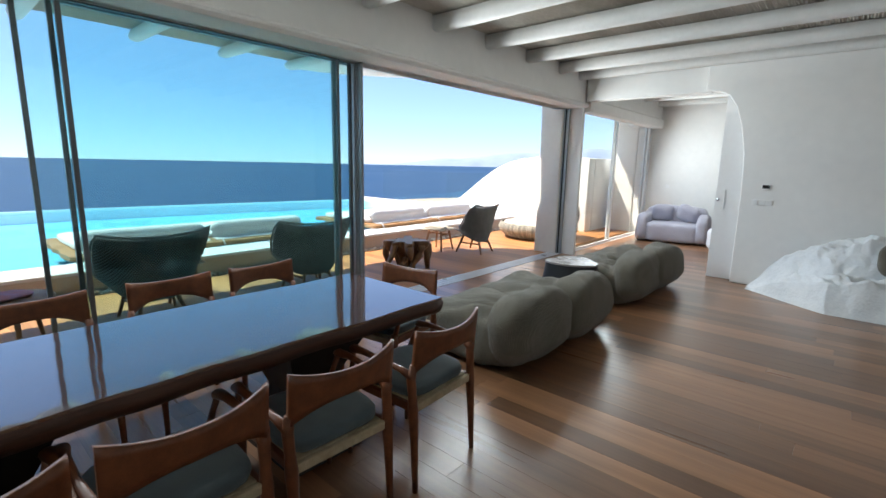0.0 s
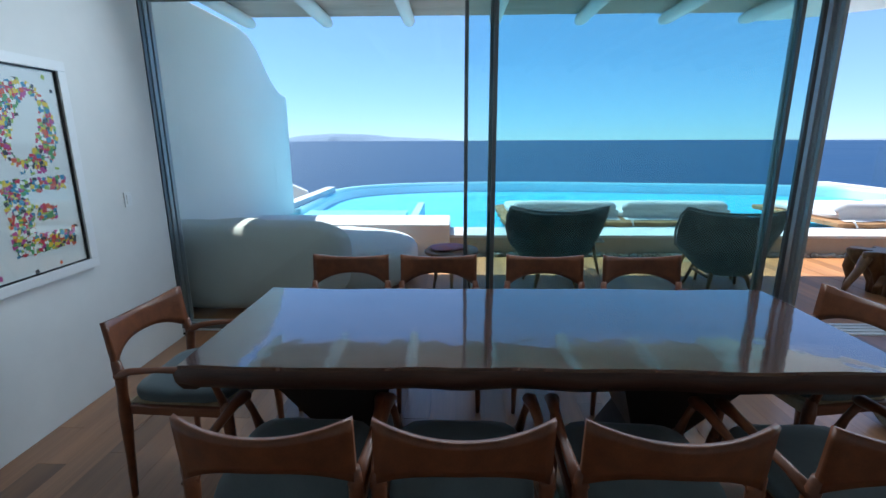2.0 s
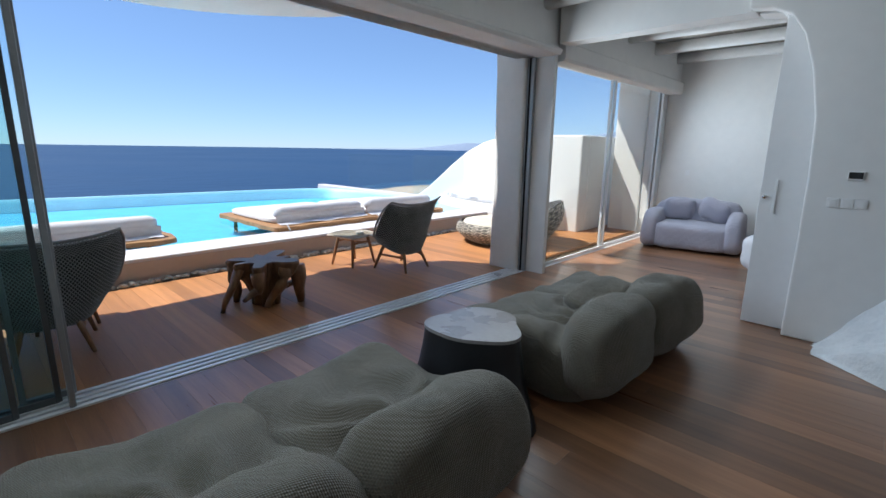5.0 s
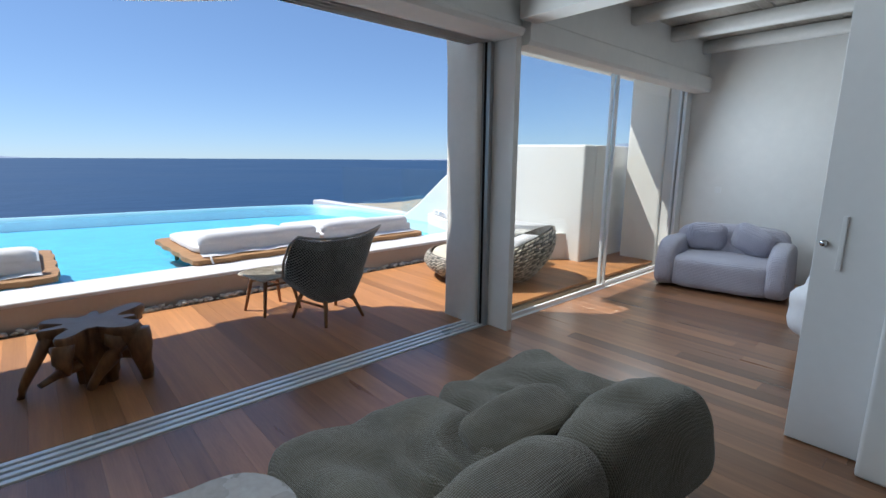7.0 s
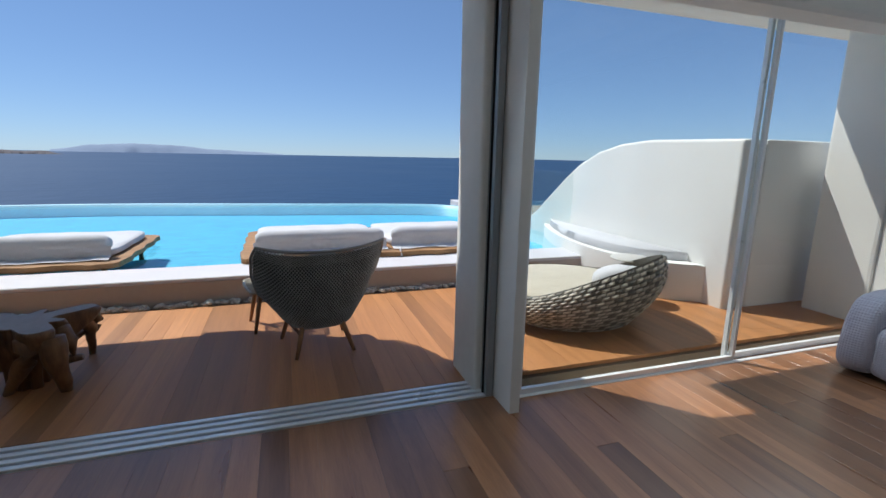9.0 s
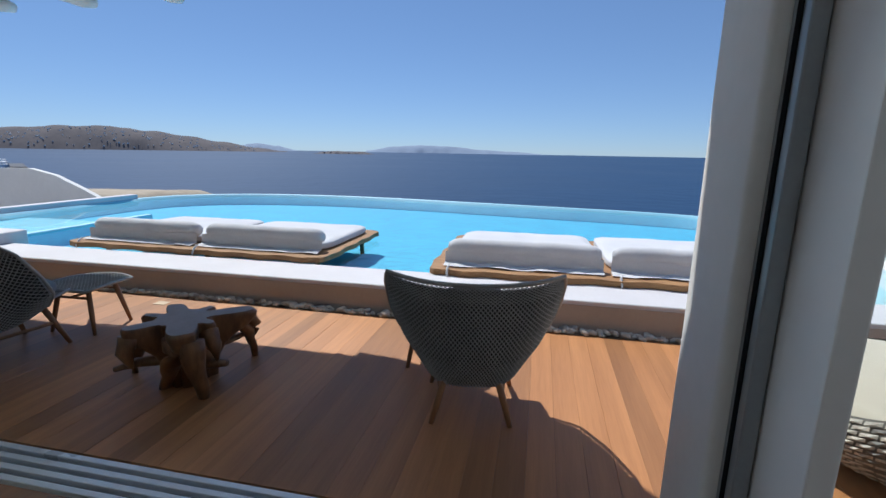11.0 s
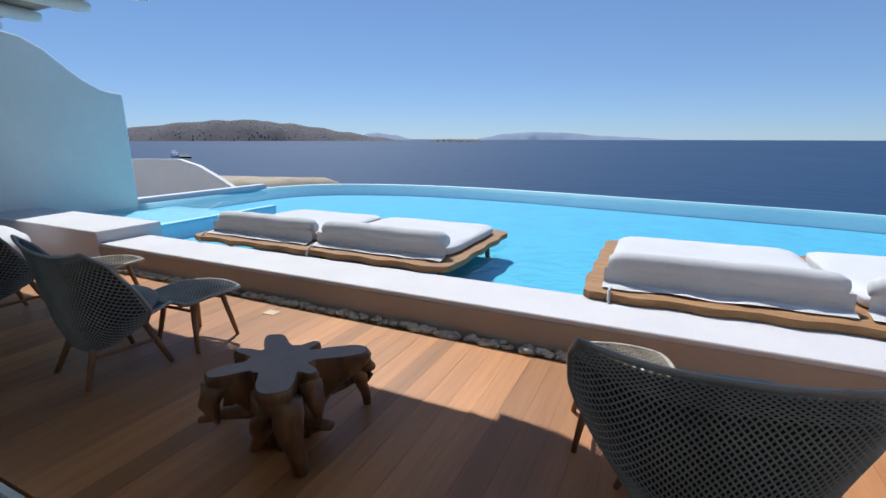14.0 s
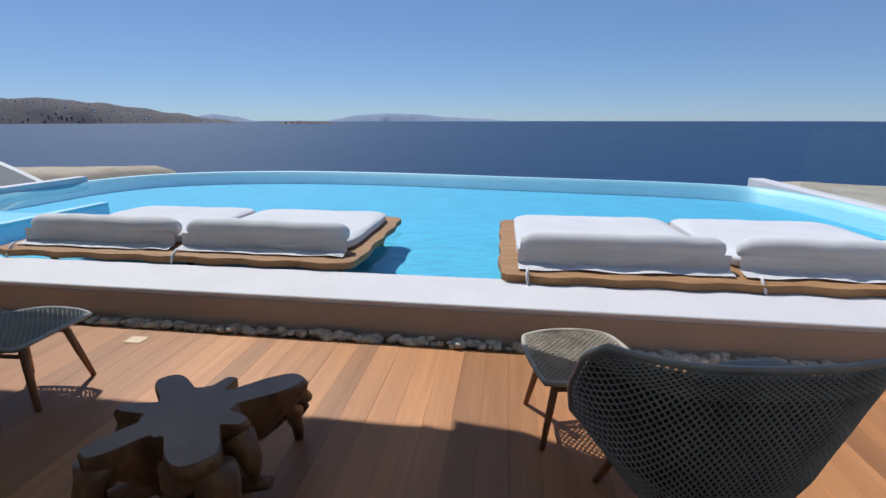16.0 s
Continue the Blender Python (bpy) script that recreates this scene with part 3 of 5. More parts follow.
# spa corner: raised block, steps under the water and a thin dividing wall
structure("pool_plinth", box(-5.58, -4.80, -1.15, 1.62, -0.5, 0.40, 0.02, 3), COPING, "low white plastered block at the pool's corner", "plinth")
structure("pool_step", box(-7.6, -5.58, -1.15, 0.80, -0.75, 0.16), POOLRIM, "pale blue step under the pool water", "step")
structure("pool_step_low", box(-8.1, -7.6, -1.15, 0.95, -0.75, 0.07), POOLTILE, "pale blue step under the pool water", "step")
structure("pool_divider", box(-8.1, -5.58, 0.95, 1.08, -0.75, 0.25, 0.012), POOLRIM, "thin pale blue dividing wall in the pool", "wall")
structure("pool_side", box(-10.1, -7.02, -1.42, -1.20, -1.5, 0.36, 0.02), COPING, "low white kerb at the pool's end", "coping")

# sea, land and hills
bm = bmesh.new()
vs = [bm.verts.new(p) for p in ((-4900, -4900, -14), (-14, -4900, -14), (-14, 4900, -14), (-4900, 4900, -14))]
bm.faces.new(vs)
structure("water_sea", bm, SEA, "deep blue open sea with fine waves", "sea")


def ground_z(x, y):
    d = -12 - x
    mid = -2.5 - 0.45 * d
    south = -1.4 - 0.055 * d - 0.02 * max(0.0, -18 - y)
    north = -0.75 - 0.055 * d - 0.06 * max(0.0, d - 14) ** 1.3
    ws = min(max((-29 - y) / 5, 0), 1)
    wn = min(max((y - 9.0 - 0.42 * d) / 4, 0), 1)
    z = mid * (1 - ws) * (1 - wn) + south * ws + north * wn * (1 - ws)
    if d > 42:
        z = min(z, -4 - 0.9 * (d - 42))
    return max(z, -15) + 0.25 * noise.noise((x * 0.25, y * 0.25, 0))


bm = bmesh.new()
nx, ny = 50, 110
grid = [[bm.verts.new((-12.7 - 58 * (i / nx), -72 + 140 * j / ny, ground_z(-12.7 - 58 * i / nx, -72 + 140 * j / ny))) for j in range(ny + 1)] for i in range(nx + 1)]
for i in range(nx):
    for j in range(ny):
        bm.faces.new((grid[i][j], grid[i][j + 1], grid[i + 1][j + 1], grid[i + 1][j]))
structure("ground", bm, EARTH, "dry stony slope below the house", "ground", True)
structure("ground_yard", box(-12.7, 8, 13.4, 60, -2, -0.6), EARTH, "dry stony ground beside the house", "ground")
structure("ground_yard_south", box(-12.7, 8, -60, -1.5, -2, -0.6), EARTH, "dry stony ground beside the house", "ground")


def hill_point(dist, az0, az1, heights, seed, deep, s, u):
    """A place on a far hill: s runs along the ridge, u across it."""
    az = radians(az0 + (az1 - az0) * s)
    f = s * (len(heights) - 1)
    k = min(int(f), len(heights) - 2)
    w = f - k
    w = w * w * (3 - 2 * w)
    h = heights[k] * (1 - w) + heights[k + 1] * w
    h = max(0.0, h * (1 + 0.06 * noise.noise((s * 12, seed, 0)) + 0.02 * noise.noise((s * 40, seed, 2))))
    r = dist + deep * (u - 0.5) + 30 * noise.noise((s * 20, u * 4, seed))
    rough = 0.0 if u in (0, 1) else 0.05 * noise.noise((s * 20, u * 5, seed + 1))
    z = -14.5 + (h + 0.5) * max(math.sin(math.pi * u), 0.0) ** 0.8 * (1 + rough)
    return Vector((-r * math.cos(az), r * math.sin(az), z))


def ridge(name, dist, az0, az1, heights, material, label, seed, deep=500, nseg=120):
    """A far hill: a rough ridge between two bearings (degrees from -x towards +y), with heights along it."""
    bm = bmesh.new()
    cols = [[bm.verts.new(hill_point(dist, az0, az1, heights, seed, deep, i / nseg, j / 8)) for j in range(9)] for i in range(nseg + 1)]
    for a, b in zip(cols, cols[1:]):
        for j in range(8):
            bm.faces.new((a[j], b[j], b[j + 1], a[j + 1]))
    bmesh.ops.recalc_face_normals(bm, faces=bm.faces)
    return tagged(part(name, bm, material, None, "", True), label, "hill", "", "structure")


TOWN_HILL = (2600, -64, -30, [35, 45, 63, 84, 99, 102, 88, 68, 46, 20, 2])
ridge("backdrop_town_hill", *TOWN_HILL, HILL, "brown hill dotted with white houses across the bay", 1)
ridge("backdrop_islet", 1900, -27, -20, [1, 8, 11, 8, 10, 1], HILL, "low rocky islet on the horizon", 2, 150)
# the farthest ridges carry their haze in the base colour
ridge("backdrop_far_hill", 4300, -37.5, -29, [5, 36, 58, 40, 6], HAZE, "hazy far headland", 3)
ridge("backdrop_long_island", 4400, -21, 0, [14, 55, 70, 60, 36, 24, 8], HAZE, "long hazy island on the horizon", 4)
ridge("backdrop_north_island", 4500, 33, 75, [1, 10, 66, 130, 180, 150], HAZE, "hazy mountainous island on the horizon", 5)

# ---- dining set ----
def grid_sheet(nu, nv, fn):
    bm = bmesh.new()
    g = [[bm.verts.new(fn(i / nu, j / nv)) for j in range(nv + 1)] for i in range(nu + 1)]
    for i in range(nu):
        for j in range(nv):
            bm.faces.new((g[i][j], g[i + 1][j], g[i + 1][j + 1], g[i][j + 1]))
    return bm


def thick_sheet(nu, nv, front, back):
    """A closed plate between two sheets over the same grid."""
    bm = bmesh.new()
    a = [[bm.verts.new(front(i / nu, j / nv)) for j in range(nv + 1)] for i in range(nu + 1)]
    b = [[bm.verts.new(back(i / nu, j / nv)) for j in range(nv + 1)] for i in range(nu + 1)]
    for i in range(nu):
        for j in range(nv):
            bm.faces.new((a[i][j], a[i + 1][j], a[i + 1][j + 1], a[i][j + 1]))
            bm.faces.new((b[i][j], b[i][j + 1], b[i + 1][j + 1], b[i + 1][j]))
    for i in range(nu):
        bm.faces.new((a[i][0], b[i][0], b[i + 1][0], a[i + 1][0]))
        bm.faces.new((a[i][nv], a[i + 1][nv], b[i + 1][nv], b[i][nv]))
    for j in range(nv):
        bm.faces.new((a[0][j], a[0][j + 1], b[0][j + 1], b[0][j]))
        bm.faces.new((a[nu][j], b[nu][j], b[nu][j + 1], a[nu][j + 1]))
    bmesh.ops.recalc_face_normals(bm, faces=bm.faces)
    return bm


def dining_chair(m, label):
    t = thing("dining_chair", m, label, "chair", "chairs round the dining table")
    for s in (-1, 1):
        part("leg", tube([(-0.245, s * 0.225, 0), (-0.235, s * 0.222, 0.22), (-0.225, s * 0.222, 0.40), (-0.222, s * 0.224, 0.47), (-0.215, s * 0.226, 0.55), (-0.228, s * 0.225, 0.62)], [0.013, 0.018, 0.025, 0.020, 0.022, 0.017], 10), CHAIRWOOD, t, "", True)
        part("leg", tube([(0.215, s * 0.215, 0), (0.21, s * 0.215, 0.2), (0.20, s * 0.215, 0.40), (0.195, s * 0.213, 0.455)], [0.012, 0.017, 0.025, 0.019], 10), CHAIRWOOD, t, "", True)
        part("armrest", tube([(-0.225, s * 0.225, 0.56), (-0.16, s * 0.237, 0.585), (-0.05, s * 0.245, 0.60), (0.08, s * 0.245, 0.605), (0.15, s * 0.240, 0.60), (0.17, s * 0.236, 0.597)], [0.024, 0.017, 0.014, 0.019, 0.026, 0.014], 10, flat=0.8), CHAIRWOOD, t, "", True)
        part("arm_post", tube([(0.15, s * 0.238, 0.59), (0.175, s * 0.226, 0.52), (0.195, s * 0.215, 0.44)], [0.013, 0.013, 0.018], 8), CHAIRWOOD, t, "", True)
        part("side_rail", box(-0.22, 0.20, s * 0.21 - 0.012, s * 0.21 + 0.012, 0.385, 0.425, 0.006), CHAIRWOOD, t)

    def back(depth):
        def fn(u, v):
            w = 2 * u - 1
            top = 0.752 + 0.030 * abs(w) ** 2.2
            low = 0.655 - 0.075 * abs(w) ** 2.6
            z = low + (top - low) * v
            return (-0.275 + 0.055 * w * w - 0.10 * (z - 0.6) - depth, w * 0.232, z)
        return fn
    part("backrest", thick_sheet(18, 5, back(0.0), back(0.020)), CHAIRWOOD, t, "curved wooden back board", True)
    part("front_rail", box(0.185, 0.212, -0.205, 0.205, 0.385, 0.425, 0.008), CORD, t, "rail wound with pale cord")
    part("back_rail", box(-0.235, -0.212, -0.205, 0.205, 0.385, 0.425, 0.008), CORD, t, "rail wound with pale cord")
    part("seat", box(-0.212, 0.186, -0.20, 0.20, 0.405, 0.428, 0.008), CORD, t, "woven cord seat")
    part("cushion", blob(0.21, 0.215, 0.034, 5, 0.006, 6, 3, 36, 12, lambda q: Vector((q.x - 0.01, q.y, q.z + 0.462))), SEATPAD, t, "slate grey seat cushion", True)
    return t


chair = dining_chair(pose(-0.245, 1.205, 0, 0, 0, 180), "reddish-brown wooden dining armchair with a slate cushion")
for y, a in ((1.715, 181), (2.265, 178.5), (2.84, 183)):
    copy_thing(chair, pose(-0.245, y, 0, 0, 0, a))
for y, a in ((1.055, 0), (1.60, 1.5), (2.235, -1), (2.825, 0.5)):
    copy_thing(chair, pose(-1.455, y, 0, 0, 0, a))
copy_thing(chair, pose(-0.81, 0.60, 0, 0, 0, 87))
copy_thing(chair, pose(-0.89, 3.27, 0, 0, 0, -81))

# live-edge table
def table_edge(side, s):
    """Wander of the natural edge along the length."""
    return 0.018 * noise.noise((s * 2.1, side * 9.0, 0.3)) + 0.010 * noise.noise((s * 6.0, side * 5.0, 1.7))


table = thing("dining_table", Matrix(), "long dark wooden live-edge dining table with a glossy top", "table")
nl = 40
ys = [0.79 + (3.17 - 0.79) * i / nl for i in range(nl + 1)]
ring = [(-0.325 + table_edge(1, y), y) for y in ys] + [(-1.135 + table_edge(2, y), y) for y in ys[::-1]]
bm = prism(ring, 0.738, 0.75)
part("tabletop", bm, TABLEWOOD, table, "glossy lacquered plank top")
bm = bmesh.new()
rows = []
for x, y in ring:
    cx, cy = -0.73, 1.98
    prof = [(0.0, 0.738), (0.012, 0.72), (0.006, 0.69), (-0.012, 0.665), (-0.05, 0.655)]
    d = Vector((x - cx, 0)).normalized() if 0.80 < y < 3.16 else Vector((x - cx, y - cy)).normalized()
    w = 0.010 * noise.noise((y * 5, x * 5, 4))
    rows.append([bm.verts.new((x + d.x * (o + (w if k else 0)), y + d.y * (o + (w if k else 0)), z)) for k, (o, z) in enumerate(prof)])
n = len(rows)
for i in range(n):
    a, b = rows[i], rows[(i + 1) % n]
    for k in range(4):
        bm.faces.new((a[k], a[k + 1], b[k + 1], b[k]))
bm.faces.new([r[-1] for r in rows])
bmesh.ops.recalc_face_normals(bm, faces=bm.faces)
part("live_edge", bm, TABLEEDGE, table, "dark natural wooden edge", True)
for y in (1.26, 2.50):
    bm = bmesh.new()
    q = [[bm.verts.new((-0.73 + sx * hx, y + sy * hy, z)) for sx, sy in ((-1, -1), (1, -1), (1, 1), (-1, 1))] for z, hx, hy in ((0.0, 0.26, 0.20), (0.02, 0.26, 0.20), (0.33, 0.13, 0.10), (0.64, 0.30, 0.22), (0.657, 0.30, 0.22))]
    for a, b in zip(q, q[1:]):
        for k in range(4):
            bm.faces.new((a[k], a[(k + 1) % 4], b[(k + 1) % 4], b[k]))
    bm.faces.new(q[0][::-1]), bm.faces.new(q[-1])
    part("pedestal", bm, DARKSTEEL, table, "dark hourglass pedestal")

# ---- bean-bag sofas ----
def lounge_seat(m, seed, label):
    t = thing("bean_bag_sofa", m, label, "sofa", "bean bag sofas")

    def seat(q):
        top = max(q.z, 0) / 0.20
        sag = 0.035 * math.exp(-((q.x - 0.02) / 0.26) ** 2 - (q.y / 0.26) ** 2)
        crease = 0.020 * math.exp(-((q.x + 0.20 + 0.5 * q.y * q.y) / 0.035) ** 2)
        run = math.atan2(q.y, q.x + 0.32) * 9 + 5 * noise.noise((q.x * 2.5, q.y * 2.5, seed))
        fold = 0.030 * math.sin(run) * math.exp(-((q.x + 0.08) / 0.26) ** 2)
        peak = 0.08 * min(1.0, (max(q.x, 0) / 0.48) ** 3 * (abs(q.y) / 0.38) ** 3)
        return Vector((q.x + 0.235, q.y, max(q.z + 0.205 - 0.05 * max(q.x, 0) * (q.z > 0) + top * (fold + peak - sag - crease), 0.004)))

    def rest(q):
        h = q.z + 0.29
        tuck = 0.10 * max(0.0, 0.20 - h) / 0.20
        puff = 1 + 0.07 * noise.noise((q.y * 3, q.z * 3, seed + 5))
        pinch = 0.014 * math.sin(q.y * 26 + 4 * noise.noise((q.y * 3, q.z * 4, seed))) * math.exp(-((q.z - 0.02) / 0.12) ** 2) * (1 if q.x > 0 else 0)
        x = q.x * puff * (1.0 - 0.20 * max(h - 0.3, 0)) - 0.235 + 0.06 * h
        return Vector((x + (tuck if q.x < 0 else 0) + pinch, q.y * (1.0 - 0.10 * max(q.z, 0) - 0.5 * tuck), max(h + 0.022 * noise.noise((q.y * 4, q.x * 5, seed)), 0.004)))
    part("seat", blob(0.47, 0.425, 0.20, 5.5, 0.034, 3.2, seed, 96, 50, seat), KNIT, t, "", True)
    part("backrest", blob(0.19, 0.44, 0.285, 3.0, 0.028, 3.2, seed + 9, 72, 44, rest), KNIT, t, "", True)
    return t


SOFA = "grey-green knitted bean bag sofa slumped on the floor"
for k, (x, y, a) in enumerate(((-0.58, 4.29, 178), (-0.56, 5.09, 181), (-0.58, 6.58, 181), (-0.55, 7.38, 176))):
    lounge_seat(pose(x, y, 0, 0, 0, a), k + 1, SOFA)
bm = blob(0.24, 0.13, 0.05, 3.4, 0.014, 6, 31, 48, 18)
cu = tagged(part("cushion", bm, KNIT, None, "", True), "grey knitted cushion lying in the bean bag sofa", "cushion")
cu.matrix_world = pose(-0.66, 6.99, 0.455, 16, -12, 70)

# black stump table
st = thing("stump_table", pose(-0.81, 5.84, 0), "black tree-stump side table with a worn grey top", "side table")


def stump_r(a, z):
    lob = 0.035 * math.cos(3 * a + 0.6) + 0.015 * math.cos(5 * a)
    return (0.25 + 0.11 * (1 - z) ** 1.6) + lob * (0.9 - 0.2 * z)


bm = bmesh.new()
rings = [[bm.verts.new((stump_r(a, z) * math.cos(a), stump_r(a, z) * math.sin(a), 0.49 * z)) for a in (2 * math.pi * k / 48 for k in range(48))] for z in (0, 0.05, 0.2, 0.4, 0.6, 0.8, 0.95, 1.0)]
for a, b in zip(rings, rings[1:]):
    for k in range(48):
        bm.faces.new((a[k], a[(k + 1) % 48], b[(k + 1) % 48], b[k]))
bm.faces.new(rings[0][::-1])
part("trunk", bm, BLACK, st, "", True)
part("top", prism([(stump_r(a, 1) * 1.01 * math.cos(a), stump_r(a, 1) * 1.01 * math.sin(a)) for a in (2 * math.pi * k / 48 for k in range(48))], 0.485, 0.503, 0.004), STUMPTOP, st, "scuffed grey top")

# ---- terrace furniture ----
PROFILE = [(0.26, 0.375), (0.13, 0.33), (0.0, 0.28), (-0.12, 0.225), (-0.195, 0.20), (-0.235, 0.35), (-0.258, 0.53), (-0.275, 0.70), (-0.284, 0.80)]
HALF = [0.26, 0.29, 0.30, 0.315, 0.335, 0.43, 0.472, 0.475, 0.45]
EDGE_UP = [0.03, 0.06, 0.10, 0.13, 0.15, 0.10, 0.08, 0.075, 0.055]
EDGE_FWD = [0.00, 0.02, 0.08, 0.16, 0.26, 0.29, 0.22, 0.12, 0.03]


def lerp(table, v):
    f = v * (len(table) - 1)
    k = min(int(f), len(table) - 2)
    w = f - k
    return table[k] * (1 - w) + table[k + 1] * w


def shell_point(u, v):
    w = 2 * u - 1
    x = lerp([p[0] for p in PROFILE], v) + lerp(EDGE_FWD, v) * abs(w) ** 3.4
    z = lerp([p[1] for p in PROFILE], v) + lerp(EDGE_UP, v) * abs(w) ** (4.2 - 1.9 * v ** 4)
    return (x, w * lerp(HALF, v), z)


def lattice(nu, nv, fn):
    """A diamond lattice over a sheet, to be turned into strands."""
    bm = bmesh.new()
    pts = {}

    def vert(i, j):
        if (i, j) not in pts:
            pts[(i, j)] = bm.verts.new(fn(min(max(i / nu, 0), 1), min(max(j / nv, 0), 1)))
        return pts[(i, j)]
    for i in range(0, nu - 1):
        for j in range(0, nv - 1):
            if (i + j) % 2 == 0:
                bm.faces.new((vert(i, j + 1), vert(i + 1, j), vert(i + 2, j + 1), vert(i + 1, j + 2)))
    return bm


def strands(ob, width, depth=1.0):
    md = ob.modifiers.new("strands", "WIREFRAME")
    md.thickness, md.use_even_offset, md.use_boundary, md.use_replace = width, False, True, True
    return ob


def splay_leg(t, top, foot, r0=0.020, r1=0.012):
    a, b = Vector(top), Vector(foot)
    return part("leg", tube([a, a.lerp(b, 0.5), b], [r0, (r0 + r1) / 2 + 0.002, r1], 8), TEAK, t, "", True)


def inner(u, v):
    p = shell_point(u, v)
    return (p[0] + 0.006, p[1] * 0.99, p[2] + 0.004)


LINER = mat("weave_lining", (0.014, 0.015, 0.015), (0.008, 0.009, 0.009), rough=0.7, scale=6, fine=120, bump=0.3)


CHAIRPAD = mat("chair_cushion", (0.27, 0.275, 0.285), (0.19, 0.195, 0.205), rough=0.95, scale=5, fine=180, bump=0.4, sheen=0.2)


def lounge_chair(m, label):
    t = thing("lounge_chair", m, label, "armchair", "woven lounge chairs")
    sh = strands(part("shell", lattice(80, 94, shell_point), WEAVE, t, "dark woven wing shell"), 0.0095)
    part("liner", thick_sheet(22, 26, lambda u, v: shell_point(0.012 + 0.976 * u, 0.012 + 0.95 * v), lambda u, v: inner(0.012 + 0.976 * u, 0.012 + 0.95 * v)), LINER, sh, "dark close-woven lining", True)
    rim = [shell_point(0, v / 30) for v in range(31)] + [shell_point(u / 24, 1) for u in range(1, 25)] + [shell_point(1, 1 - v / 30) for v in range(1, 31)] + [shell_point(1 - u / 12, 0) for u in range(1, 12)]
    part("rim", tube(rim + [rim[0]], 0.011, 6), WEAVE, sh, "", True)
    part("cushion", blob(0.20, 0.25, 0.042, 3.5, 0.010, 5, 2, 36, 12, lambda q: Vector((q.x + 0.045, q.y, q.z + 0.375 + 0.35 * q.x + 0.06 * max(0, -q.x - 0.1)))), CHAIRPAD, t, "grey seat cushion", True)
    part("back_cushion", blob(0.050, 0.23, 0.19, 3.2, 0.014, 5, 6, 36, 20, lambda q: Vector((q.x - 0.165 - 0.14 * q.z, q.y, q.z + 0.575))), CHAIRPAD, t, "grey back cushion", True)
    for s in (-1, 1):
        splay_leg(t, (-0.14, s * 0.13, 0.285), (-0.25, s * 0.215, 0), 0.021, 0.014)
        splay_leg(t, (0.10, s * 0.17, 0.345), (0.22, s * 0.25, 0), 0.021, 0.014)
        part("stretcher", tube([(-0.19, s * 0.168, 0.165), (0.16, s * 0.21, 0.175)], 0.013, 8), TEAK, t, "", True)
    part("cross_bar", tube([(-0.155, -0.145, 0.235), (-0.155, 0.145, 0.235)], 0.016, 8), TEAK, t, "", True)
    part("cross_bar", tube([(0.10, -0.17, 0.325), (0.10, 0.17, 0.325)], 0.016, 8), TEAK, t, "", True)
    return t


lc = lounge_chair(pose(-3.487, 7.635, 0, 0, 0, 188.5), "dark woven wing chair on splayed teak legs")
copy_thing(lc, pose(-3.42, 4.30, 0, 0, 0, 174))
copy_thing(lc, pose(-3.53, 2.67, 0, 0, 0, 180))


def footstool(m, label, weave):
    t = thing("footstool", m, label, "footstool", "woven footstools")

    def top(u, v):
        a, b = 2 * u - 1, 2 * v - 1
        k = 1 - 0.12 * (a * a * b * b)
        return (a * 0.25 * k, b * 0.24 * k, 0.395 - 0.03 * (1 - a * a) * (1 - b * b) - 0.015 * (a * a + b * b))
    se = strands(part("seat", lattice(32, 32, top), weave, t, "woven seat"), 0.0135)
    rim = [top(u / 12, 0) for u in range(13)] + [top(1, v / 12) for v in range(1, 13)] + [top(1 - u / 12, 1) for u in range(1, 13)] + [top(0, 1 - v / 12) for v in range(1, 12)]
    part("rim", tube(rim + [rim[0]], 0.012, 6), weave, se, "", True)
    for sx in (-1, 1):
        for sy in (-1, 1):
            splay_leg(t, (sx * 0.12, sy * 0.13, 0.355), (sx * 0.175, sy * 0.195, 0), 0.019, 0.013)
        part("stretcher", tube([(sx * 0.15, -0.14, 0.29), (sx * 0.15, 0.14, 0.29)], 0.011, 8), TEAK, t, "", True)
    part("stretcher", tube([(-0.15, 0, 0.29), (0.15, 0, 0.29)], 0.011, 8), TEAK, t, "", True)
    return t


footstool(pose(-3.93, 4.42, 0, 0, 0, 3), "dark woven footstool in front of a wing chair", WEAVE)
footstool(pose(-4.08, 3.05, 0, 0, 0, 15), "pale woven footstool on teak legs", STOOLWEAVE)
footstool(pose(-4.03, 7.31, 0, 0, 0, 10), "pale woven footstool with a small ashtray on it", STOOLWEAVE)
tagged(part("ashtray", lathe([(0.03, 0.0), (0.045, 0.004), (0.05, 0.035), (0.043, 0.035), (0.035, 0.012), (0.0001, 0.01)], 20), TABLEMETAL, None, "", True), "small round ashtray on the woven footstool", "ashtray").matrix_world = pose(-3.98, 7.38, 0.372)

# root coffee table
rt = thing("root_table", pose(-3.34, 5.83, 0), "teak root coffee table with a flat star-shaped top", "coffee table")


LOBES = [(131, 0.265, 13), (39, 0.175, 20), (326, 0.175, 12), (230, 0.165, 14), (172, 0.085, 8), (274, 0.12, 8), (82, 0.095, 9)]


def lobes(a):
    r = 0.155
    for c, amp, w in LOBES:
        d = (math.degrees(a) - c + 180) % 360 - 180
        r += amp * math.exp(-abs(d / (w * 1.12)) ** 3.2)
    return r + 0.014 * noise.noise((math.cos(a) * 5, math.sin(a) * 5, 7))


